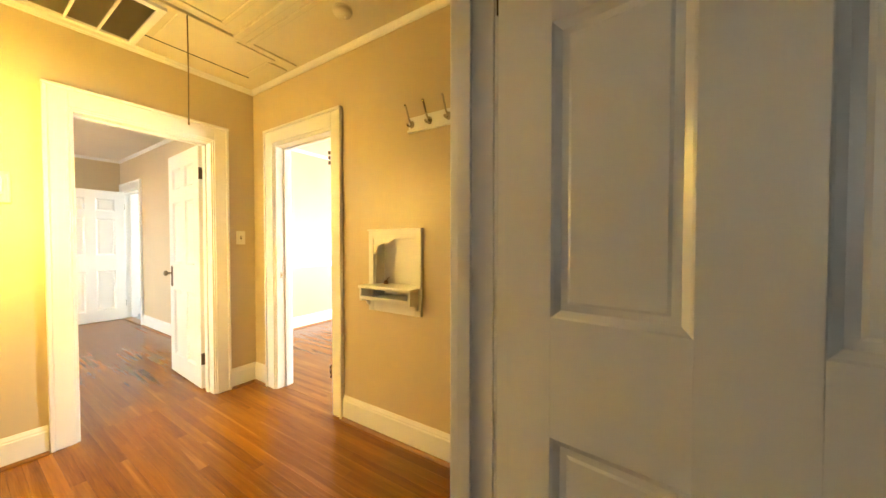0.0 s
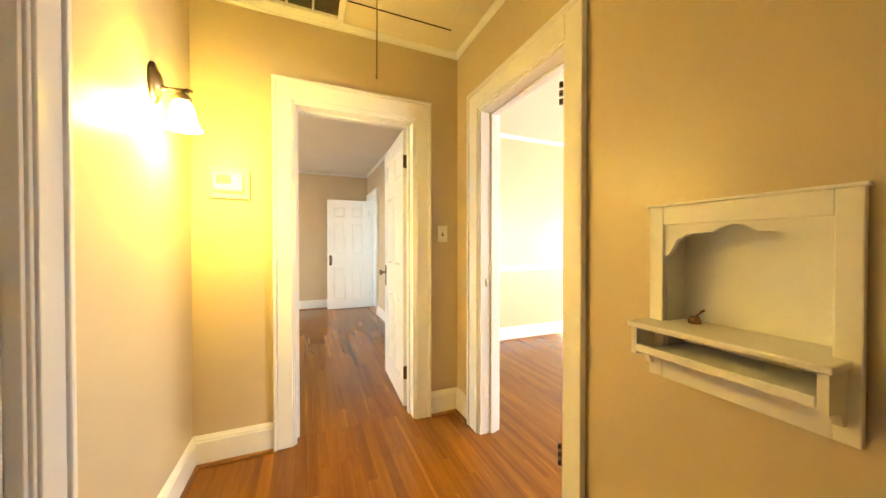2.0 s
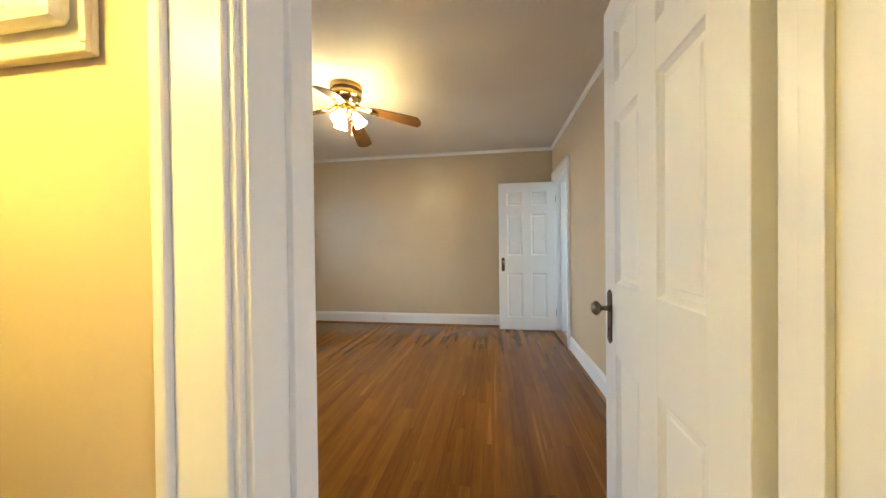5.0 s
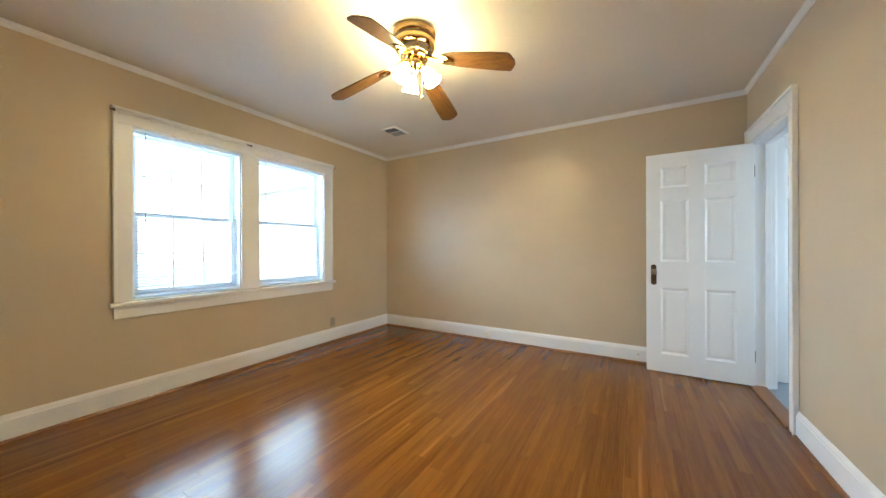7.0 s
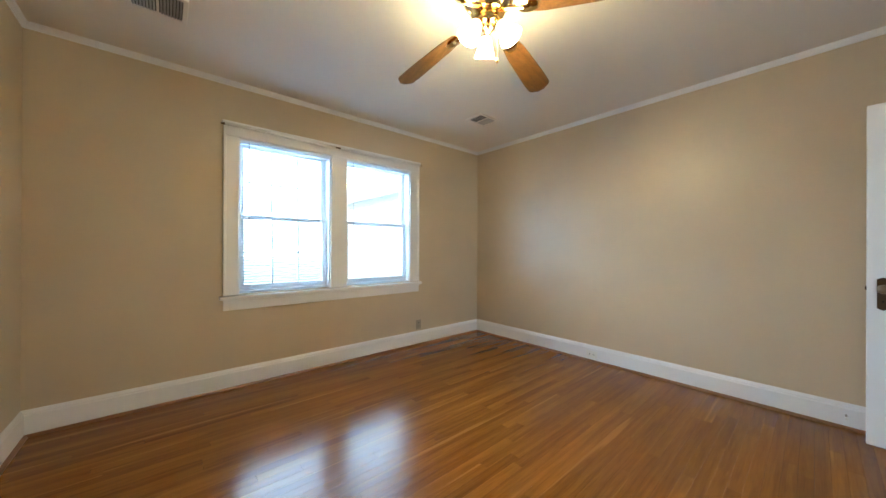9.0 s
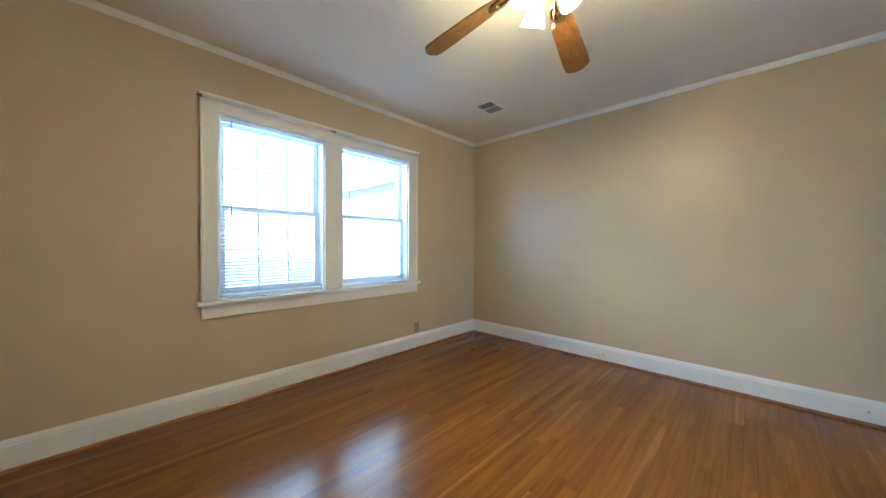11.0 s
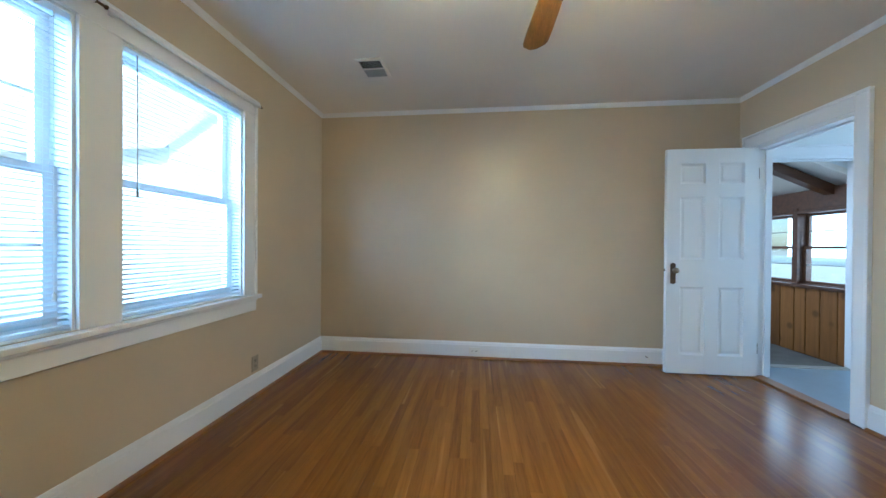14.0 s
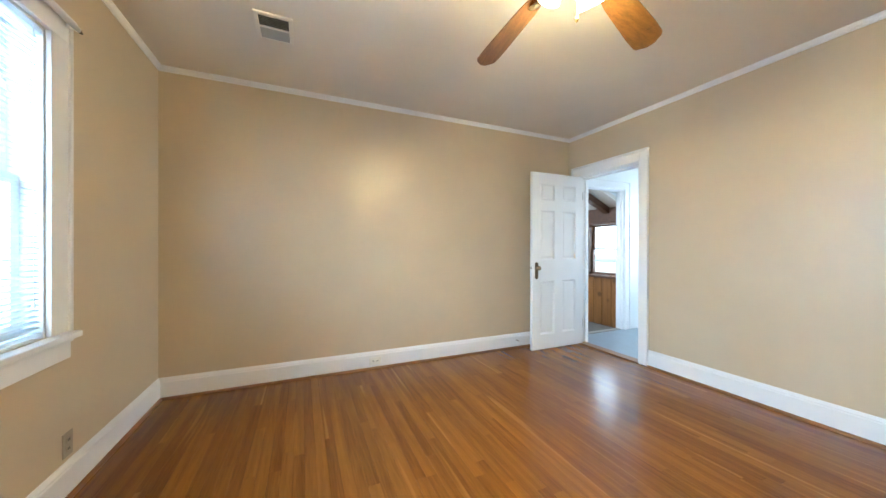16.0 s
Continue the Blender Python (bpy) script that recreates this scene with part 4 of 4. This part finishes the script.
# ---- hall: wall sconce ----
SY, SZc = -0.448, 1.842
sc = thing("wall_sconce", (HW, SY, SZc), "lit wall sconce with oval nickel plate and frosted bell shade", "wall lamp")
oval = Matrix.Translation((HW + 0.001, SY, SZc + 0.012)) @ Matrix.Rotation(radians(90), 4, "Y") @ Matrix.Diagonal((1.5, 1.0, 1.0, 1.0))
plate = part("backplate", lathe(bmesh.new(), ((0.0, 0.034), (0.014, 0.033), (0.026, 0.027), (0.034, 0.018), (0.040, 0.015), (0.047, 0.013), (0.053, 0.009), (0.056, 0.003), (0.056, 0.0), (0.0, 0.0)), oval, 32), OLD_NICKEL, sc)
part("boss", lathe(bmesh.new(), ((0.0, 0.052), (0.006, 0.050), (0.010, 0.044), (0.007, 0.038), (0.014, 0.034), (0.014, 0.028), (0.0, 0.028)), Matrix.Translation((HW + 0.001, SY, SZc - 0.004)) @ Matrix.Rotation(radians(90), 4, "Y"), 16), OLD_NICKEL, plate, "small turned boss")
AX = HW + 0.096
part("arm", tube(bmesh.new(), ((HW + 0.03, SY, SZc - 0.004), (HW + 0.05, SY, SZc - 0.003), (HW + 0.058, SY, SZc - 0.002), (HW + 0.072, SY, SZc), (AX, SY, SZc), (AX + 0.012, SY, SZc)), (0.0075, 0.006, 0.009, 0.0055, 0.0065, 0.006), 12), OLD_NICKEL, sc)
part("finial", lathe(bmesh.new(), ((0.0, 0.026), (0.006, 0.024), (0.009, 0.018), (0.006, 0.013), (0.010, 0.010), (0.010, 0.004), (0.006, 0.0), (0.0, 0.0)), Matrix.Translation((AX + 0.010, SY, SZc)) @ Matrix.Rotation(radians(90), 4, "Y"), 16), OLD_NICKEL, sc, "turned end knob of the arm")
part("socket", lathe(bmesh.new(), ((0.0, 0.012), (0.008, 0.011), (0.012, 0.006), (0.009, 0.0), (0.016, -0.004), (0.022, -0.008), (0.022, -0.013), (0.030, -0.016), (0.032, -0.021), (0.032, -0.034), (0.028, -0.037), (0.0, -0.038)), Matrix.Translation((AX, SY, SZc - 0.012)), 24), OLD_NICKEL, sc, "stepped nickel shade holder")
bell = ((0.026, -0.030), (0.034, -0.036), (0.044, -0.055), (0.050, -0.085), (0.055, -0.115), (0.066, -0.145), (0.078, -0.160), (0.075, -0.160), (0.062, -0.144), (0.052, -0.115), (0.047, -0.085), (0.041, -0.055), (0.030, -0.040))
part("shade", lathe(bmesh.new(), bell, Matrix.Translation((AX, SY, SZc - 0.020)) @ Matrix.Diagonal((0.87, 0.87, 0.87, 1.0)), 28), SCONCE_GLOW, sc, "lit frosted glass bell shade")
lamp("sconce_bulb", "POINT", Matrix.Translation((AX, SY, SZc - 0.13)), 15.0, (1.0, 0.67, 0.13), radius=0.03)

# ---- hall: telephone niche ----
NY0, NY1, NZ0, NZ1 = -1.855, -1.435, 0.80, 1.312
nt_ = thing("telephone_niche", (0, (NY0 + NY1) / 2, NZ0), "white built-in wooden telephone niche with scalloped arch and shelf", "niche", kind="structure")
part("side_board", boxed(-0.019, -0.001, NY0, -1.815, NZ0, NZ1, bevel=0.003), TRIM, nt_)
part("side_board", boxed(-0.019, -0.001, -1.475, NY1, NZ0, NZ1, bevel=0.003), TRIM, nt_)
part("top_board", boxed(-0.019, -0.001, -1.815, -1.475, 1.258, NZ1, bevel=0.002), TRIM, nt_)
part("lower_board", boxed(-0.018, -0.001, -1.815, -1.475, NZ0, 0.884, bevel=0.002), TRIM, nt_)
part("top_bead", boxed(-0.028, -0.001, NY0 - 0.006, NY1 + 0.006, NZ1, NZ1 + 0.008, bevel=0.002), TRIM, nt_)
arch = [(-1.475, 1.258), (-1.475, 1.165), (-1.487, 1.168), (-1.497, 1.185), (-1.510, 1.213), (-1.535, 1.228), (-1.575, 1.232), (-1.598, 1.232), (-1.612, 1.243), (-1.630, 1.252), (-1.645, 1.254)]
full = arch + [(-3.29 - y, z) for y, z in reversed(arch[:-1])]
part("arch_board", prism(bmesh.new(), full, "x", -0.012, 0.004), TRIM, nt_, "scalloped arch board")
bm = boxed(0.088, 0.10, -1.83, -1.46, 0.873, 1.265)
box(bm, 0.001, 0.088, -1.829, -1.815, 0.873, 1.264)
box(bm, 0.001, 0.088, -1.475, -1.461, 0.873, 1.264)
box(bm, 0.001, 0.088, -1.815, -1.475, 1.258, 1.264)
box(bm, 0.001, 0.088, -1.815, -1.475, 0.956, 0.968)
part("recess", bm, TRIM, nt_)
part("shelf", boxed(-0.108, 0.0, -1.842, -1.426, 0.952, 0.970, bevel=0.005), TRIM, nt_)
for y in (-1.836, -1.452):
    side = [(-0.100, 0.951), (-0.020, 0.951), (-0.020, 0.838), (-0.034, 0.838), (-0.046, 0.862), (-0.060, 0.870), (-0.100, 0.874)]
    part("bracket", prism(bmesh.new(), [(x, z) for x, z in side], "y", y, y + 0.016), TRIM, nt_)
part("book_tray", boxed(-0.098, 0.087, -1.8145, -1.4755, 0.882, 0.894, bevel=0.003), TRIM, nt_)
part("tray_lip", boxed(-0.103, -0.090, -1.819, -1.453, 0.882, 0.905, bevel=0.003), TRIM, nt_)
jack = thing("phone_jack", (0.05, -1.53, 0.968), "small brown telephone jack standing in the niche", "phone jack")
part("jack_body", lathe(bmesh.new(), ((0.0, 0.022), (0.010, 0.020), (0.015, 0.010), (0.016, 0.0), (0.0, 0.0)), Matrix.Translation((0.04, -1.53, 0.969)), 12), STUB, jack)
part("wire", tube(bmesh.new(), ((0.04, -1.53, 0.985), (0.045, -1.545, 1.005), (0.05, -1.55, 1.01)), 0.003, 6), STUB, jack)

# ---- hall: coat rack ----
rack = thing("coat_rack", (0, -2.08, 1.92), "white wooden coat rack with six metal double hooks", "coat rack")
part("board", boxed(-0.016, -0.001, -2.50, -1.763, 1.892, 1.968, bevel=0.003), TRIM, rack)
part("bottom_bead", boxed(-0.024, -0.001, -2.50, -1.760, 1.880, 1.894, bevel=0.004), TRIM, rack)
for k in range(6):
    y = -1.79 - 0.126 * k
    bm = lathe(bmesh.new(), ((0.0, 0.010), (0.010, 0.009), (0.016, 0.004), (0.017, 0.0), (0.0, 0.0)), Matrix.Translation((-0.016, y, 1.925)) @ Matrix.Rotation(radians(-90), 4, "Y") @ Matrix.Diagonal((1.3, 1, 1, 1)), 14)
    tube(bm, ((-0.022, y, 1.925), (-0.045, y, 1.945), (-0.060, y, 1.975), (-0.072, y, 2.005), (-0.086, y, 2.018)), (0.006, 0.005, 0.005, 0.0055, 0.007), 8)
    tube(bm, ((-0.022, y, 1.920), (-0.038, y, 1.908), (-0.052, y, 1.906), (-0.060, y, 1.918)), (0.006, 0.005, 0.0055, 0.007), 8)
    part("hook", bm, NICKEL, rack, "brushed metal coat hook")

# ---- hall ceiling: attic hatch, grille, detector, cord ----
hatch = thing("attic_hatch", (-0.9, -1.3, CEIL), "cream panelled pull-down attic hatch with moulded frame", "attic hatch", kind="structure")


def strip(x0, x1, y0, y1, drop=0.012, name="moulding", bevel=0.004):
    part(name, boxed(x0, x1, y0, y1, CEIL - drop, CEIL - 0.001, bevel=bevel), HALL_CEILING, hatch)


strip(-1.30, -0.50, -1.95, -0.72, 0.008, "hatch_panel", 0.002)
for a, b, c, d in ((-1.36, -0.44, -0.705, -0.665), (-1.36, -0.44, -2.03, -1.99), (-1.36, -1.32, -1.99, -0.705), (-0.48, -0.44, -1.99, -0.705)):
    strip(a, b, c, d, 0.020)
for a, b, c, d in ((-1.24, -0.56, -0.80, -0.775), (-1.24, -0.56, -1.90, -1.875), (-1.24, -1.215, -1.875, -0.80), (-0.585, -0.56, -1.875, -0.80)):
    part("panel_bead", boxed(a, b, c, d, CEIL - 0.020, CEIL - 0.0085, bevel=0.004), HALL_CEILING, hatch)
strip(-0.39, -0.36, -2.45, -0.69, 0.012)
strip(-0.36, -0.045, -0.72, -0.69, 0.012)
strip(-0.75, -0.17, -0.650, -0.242, 0.010, "board", 0.002)
# dark strip on the surface paints the shade of a gap between boards
part("gap_shade_strip", boxed(-0.79, -0.15, -0.229, -0.224, CEIL - 0.006, CEIL - 0.001), DARK, hatch)
strip(-0.20, -0.05, -0.60, -0.56, 0.016)
strip(-0.20, -0.17, -0.56, -0.30, 0.016)
cord = thing("pull_cord", (-0.72, -0.70, CEIL), "thin dark pull cord hanging from the attic hatch", "cord")
part("cord_string", tube(bmesh.new(), ((-0.722, -0.70, CEIL - 0.012), (-0.720, -0.70, 2.25), (-0.722, -0.70, 1.94)), 0.0035, 6), CORD, cord)
part("cord_knob", lathe(bmesh.new(), ((0.0, 0.0), (0.004, 0.002), (0.0055, 0.012), (0.003, 0.022), (0.0, 0.024)), Matrix.Translation((-0.722, -0.70, 1.92)), 10), CORD, cord)

gx0, gx1, gy0, gy1 = -1.548, -0.795, -0.645, -0.055
gr = thing("return_air_grille", ((gx0 + gx1) / 2, (gy0 + gy1) / 2, CEIL), "large white-framed return air grille with dark louvres", "air grille")
# dark sheet paints the shade above the louvres
part("backing", boxed(gx0 + 0.02, gx1 - 0.02, gy0 + 0.02, gy1 - 0.02, CEIL - 0.005, CEIL - 0.001), DARK, gr)
for a, b, c, d in ((gx0, gx1, gy0, gy0 + 0.04), (gx0, gx1, gy1 - 0.03, gy1), (gx0, gx0 + 0.035, gy0 + 0.04, gy1 - 0.03), (gx1 - 0.035, gx1, gy0 + 0.04, gy1 - 0.03)):
    part("frame", boxed(a, b, c, d, CEIL - 0.026, CEIL - 0.001, bevel=0.003), TRIM, gr)
nb = 5
for k in range(1, nb):
    x = gx0 + 0.035 + (gx1 - gx0 - 0.07) * k / nb
    part("divider", boxed(x - 0.006, x + 0.006, gy0 + 0.04, gy1 - 0.03, CEIL - 0.023, CEIL - 0.004, bevel=0.002), TRIM, gr)
data = None
n = 42
for k in range(n):
    y = gy0 + 0.045 + (gy1 - gy0 - 0.08) * (k + 0.5) / n
    if data is None:
        bm = boxed(gx0 + 0.035, gx1 - 0.035, -0.006, 0.006, -0.0006, 0.0006)
        bm.transform(Matrix.Translation((-(gx0 + gx1) / 2, 0, 0)) @ Matrix.Rotation(radians(45), 4, "X"))
        data = finish("louvre", bm, GRILLE_DARK)
    lo = new("louvre", data)
    lo.parent = gr
    lo.matrix_basis = Matrix.Translation((0, y - (gy0 + gy1) / 2, -0.012))

sd = thing("smoke_detector", (-0.25, -1.47, CEIL), "round ivory smoke detector on the hall ceiling", "smoke detector")
part("mount", lathe(bmesh.new(), ((0.0, -0.001), (0.056, -0.001), (0.058, -0.010), (0.0, -0.010)), Matrix.Translation((-0.25, -1.47, CEIL)), 28), IVORY, sd)
part("cover", lathe(bmesh.new(), ((0.0, -0.038), (0.024, -0.038), (0.036, -0.032), (0.050, -0.024), (0.053, -0.010), (0.0, -0.010)), Matrix.Translation((-0.25, -1.47, CEIL)), 28), IVORY, sd)
part("test_button", lathe(bmesh.new(), ((0.0, -0.041), (0.008, -0.041), (0.009, -0.037), (0.0, -0.037)), Matrix.Translation((-0.235, -1.48, CEIL)), 12), PLASTIC, sd)

# ---- dining room: corner cabinet ----
# local x runs along its front, local y into the corner
cabinet = thing("corner_cabinet", pose(3.46, DN - 0.002, 0.0, 0, 0, -42), "white built-in corner cabinet with open shelves above doors", "cabinet")
CWD, CH = 1.36, 2.22


def cab(name, *dims, bevel=0.003, mat=TRIM, parent=None, label=""):
    return part(name, boxed(*dims, bevel=bevel), mat, parent or cabinet, label, local=True)


cab("side_stile", 0, 0.15, 0, 0.022, 0.0, CH)
cab("side_stile", CWD - 0.15, CWD, 0, 0.022, 0.0, CH)
cab("top_rail", 0.15, CWD - 0.15, 0, 0.022, 2.06, CH)
cab("cornice", -0.02, CWD + 0.02, -0.03, 0.03, CH, CH + 0.05, bevel=0.01)
cab("mid_rail", 0.15, CWD - 0.15, 0, 0.022, 0.80, 0.92)
cab("body", 0.14, CWD - 0.14, 0.007, 0.021, 0.09, 0.81)
cab("plinth", 0.15, CWD - 0.15, 0, 0.022, 0.0, 0.10)
cab("counter", 0.10, CWD - 0.10, -0.02, 0.42, 0.905, 0.93)
bm = bmesh.new()
prism(bm, ((0.15, 0.022), (0.62, 0.44), (0.74, 0.44), (CWD - 0.15, 0.022), (CWD - 0.13, 0.03), (0.75, 0.46), (0.61, 0.46), (0.13, 0.03)), "z", 0.93, 2.10)
part("back_panel", bm, TRIM, cabinet, local=True)
bm = bmesh.new()
prism(bm, ((0.13, 0.022), (0.61, 0.45), (0.75, 0.45), (CWD - 0.13, 0.022)), "z", 2.10, 2.12)
part("top_board", bm, TRIM, cabinet, local=True)
for z in (1.25, 1.52, 1.80):
    bm = bmesh.new()
    prism(bm, ((0.16, 0.03), (0.62, 0.43), (0.74, 0.43), (CWD - 0.16, 0.03)), "z", z, z + 0.018)
    part("shelf", bm, TRIM, cabinet, local=True)
for x0, x1, hx in ((0.16, 0.675, 0.16), (0.685, CWD - 0.16, CWD - 0.16)):
    cab("drawer_front", x0, x1, -0.012, 0.006, 0.70, 0.795)
    door = cab("cabinet_door", x0, x1, -0.014, 0.006, 0.105, 0.69)
    cab("door_panel", x0 + 0.07, x1 - 0.07, -0.019, -0.013, 0.17, 0.62, parent=door)
    for z in (0.20, 0.56):
        cab("hinge", hx - 0.02, hx + 0.045, -0.020, -0.013, z - 0.02, z + 0.02, mat=BRONZE, parent=door, label="dark metal surface hinge")
    kx = x1 - 0.04 if hx == x0 else x0 + 0.04
    part("knob", lathe(bmesh.new(), ((0.0, 0.030), (0.012, 0.026), (0.012, 0.018), (0.006, 0.010), (0.006, 0.0), (0.0, 0.0)), pose(kx, -0.014, 0.46, 90, 0, 0), 12), BRONZE, door, "dark round knob", local=True)

# frames of the unseen windows that light the dining room, back hall and start room
def plain_window(name, axis, p, u0, u1, z0, z1, label):
    root = thing(name, (p, (u0 + u1) / 2, z0) if axis == "x" else ((u0 + u1) / 2, p, z0), label, "window", kind="structure")
    for a, b, c, d in ((u0, u0 + 0.05, z0, z1), (u1 - 0.05, u1, z0, z1), (u0 + 0.05, u1 - 0.05, z0, z0 + 0.05), (u0 + 0.05, u1 - 0.05, z1 - 0.05, z1)):
        bm = boxed(p - 0.03, p + 0.03, a, b, c, d) if axis == "x" else boxed(a, b, p - 0.03, p + 0.03, c, d)
        part("window_frame", bm, TRIM, root)


plain_window("window_2", "x", DE + 0.07, -1.55, -0.18, 0.72, 1.72, "plain white frame of an unseen window")
# added south window, frames the opening made for the jamb's light
plain_window("added_window_3", "y", DS - 0.07, 3.2, 4.3, 0.8, 1.8, "plain white frame of an unseen window")
# added window, out of view, lets a little fill light onto the start door
plain_window("added_window_5", "x", -3.57, -3.85, -3.35, 1.5, 1.9, "small unseen window frame added to light the start room")
plain_window("window_4", "x", 2.64, 3.0, 4.0, 0.85, 2.1, "plain white frame of an unseen window")

# ---- outside ----
ground = whole("ground", boxed(-600, 600, -600, 600, -0.75, -0.60), GRASS, "grass ground around the house", "ground", kind="structure")
house = thing("neighbour_house", (-12.5, 11.0, -0.6), "pale-sided gabled neighbouring house beyond the window", "house")
part("wall", boxed(-17, -9.6, 7.9, 14.1, -0.6, 3.7), SIDING, house)
bm = bmesh.new()
prism(bm, ((7.5, 3.3), (11.0, 6.8), (14.5, 3.3), (14.5, 3.5), (11.0, 7.0), (7.5, 3.5)), "x", -17.3, -9.3)
part("roof", bm, SHINGLE, house)
bm = bmesh.new()
prism(bm, ((7.9, 3.65), (14.1, 3.65), (11.0, 6.75)), "x", -16.9, -9.62)
part("gable", bm, SIDING, house)
for k in range(18):
    part("siding_board", boxed(-9.6, -9.575, 7.9, 14.1, -0.5 + 0.23 * k, -0.5 + 0.23 * k + 0.03), TRIM, house)
for y in (9.4, 11.6):
    w = part("window", boxed(-9.58, -9.52, y, y + 0.9, 0.6, 2.0, bevel=0.01), TRIM, house)
    part("pane", boxed(-9.53, -9.51, y + 0.08, y + 0.82, 0.68, 1.92), SIDING, w)
bm = bmesh.new()
v = [bm.verts.new(q) for q in ((-70, -60, -0.6), (-70, 90, -0.6), (-70, 90, 60), (-70, -60, 60))]
bm.faces.new(v)
v = [bm.verts.new(q) for q in ((75, -60, -0.6), (75, 90, -0.6), (75, 90, 26), (75, -60, 26))]
bm.faces.new(v)
whole("backdrop", bm, BACKDROP, "bright hazy white sky beyond the garden", "sky", kind="structure")

# ---- floor boards, last ----
def plank_floor(name, x0, x1, y0, y1, seed, label, skip=()):
    """Oak strips along y, random lengths, each an object of its own on shared meshes."""
    root = thing(name, ((x0 + x1) / 2, (y0 + y1) / 2, 0), label, "floor", kind="structure")
    sub = part("subfloor", boxed(x0, x1, y0, y1, -0.05, -0.012), BEAM, root)
    draw = random.Random(seed)
    w = 0.0572
    n = math.ceil((x1 - x0) / w)
    w = (x1 - x0) / n
    shapes = {}
    for i in range(n):
        y, first = y0, True
        while y < y1 - 1e-6:
            length = draw.choice((0.5, 0.7, 0.9, 1.2, 1.5, 1.9)) * (draw.uniform(0.3, 1.0) if first else 1.0)
            length = round(length / 0.05) * 0.05
            if y1 - (y + length) < 0.25:
                length = y1 - y
            key = round(length, 3)
            if key not in shapes:
                bm, h, g = bmesh.new(), length / 2 - 0.00015, w / 2 - 0.0001
                low = [bm.verts.new((sx * g, sy * h, -0.012)) for sx, sy in ((-1, -1), (1, -1), (1, 1), (-1, 1))]
                mid = [bm.verts.new((sx * g, sy * h, -0.0005)) for sx, sy in ((-1, -1), (1, -1), (1, 1), (-1, 1))]
                top = [bm.verts.new((sx * (g - 0.0004), sy * (h - 0.0004), 0.0)) for sx, sy in ((-1, -1), (1, -1), (1, 1), (-1, 1))]
                for r0, r1 in ((low, mid), (mid, top)):
                    for e in range(4):
                        bm.faces.new((r0[e], r0[(e + 1) % 4], r1[(e + 1) % 4], r1[e]))
                bm.faces.new(top)
                shapes[key] = finish("plank", bm, OAK)
            ob = new("plank", shapes[key])
            ob.parent = root
            ob.matrix_basis = Matrix.Translation((x0 + (i + 0.5) * w - (x0 + x1) / 2, y + length / 2 - (y0 + y1) / 2, draw.uniform(-0.0001, 0.0001)))
            y, first = y + length, False


plank_floor("floor", BW, BE, 0.08, BN, 11, "varnished amber oak strip floor of the bedroom")
plank_floor("floor_hall", HW, 0.06, HS - 0.04, 0.08, 12, "varnished amber oak strip floor of the hall")
plank_floor("floor_dining", 0.062, DE, -1.8, DN, 13, "varnished amber oak strip floor of the dining room")
whole("floor_dining_south", boxed(0.0, DE, DS, -1.802, -0.05, 0.0), OAK, "varnished oak floor beyond the doorway", "floor", kind="structure")
whole("floor_start", boxed(-3.5, 0.0, -5.2, HS - 0.04, -0.05, 0.0), OAK, "varnished oak floor of the first room", "floor", kind="structure")
whole("floor_closet", boxed(-2.4, HW - 0.002, HS, 0.0, -0.05, -0.002), OAK, "oak closet floor", "floor", kind="structure")
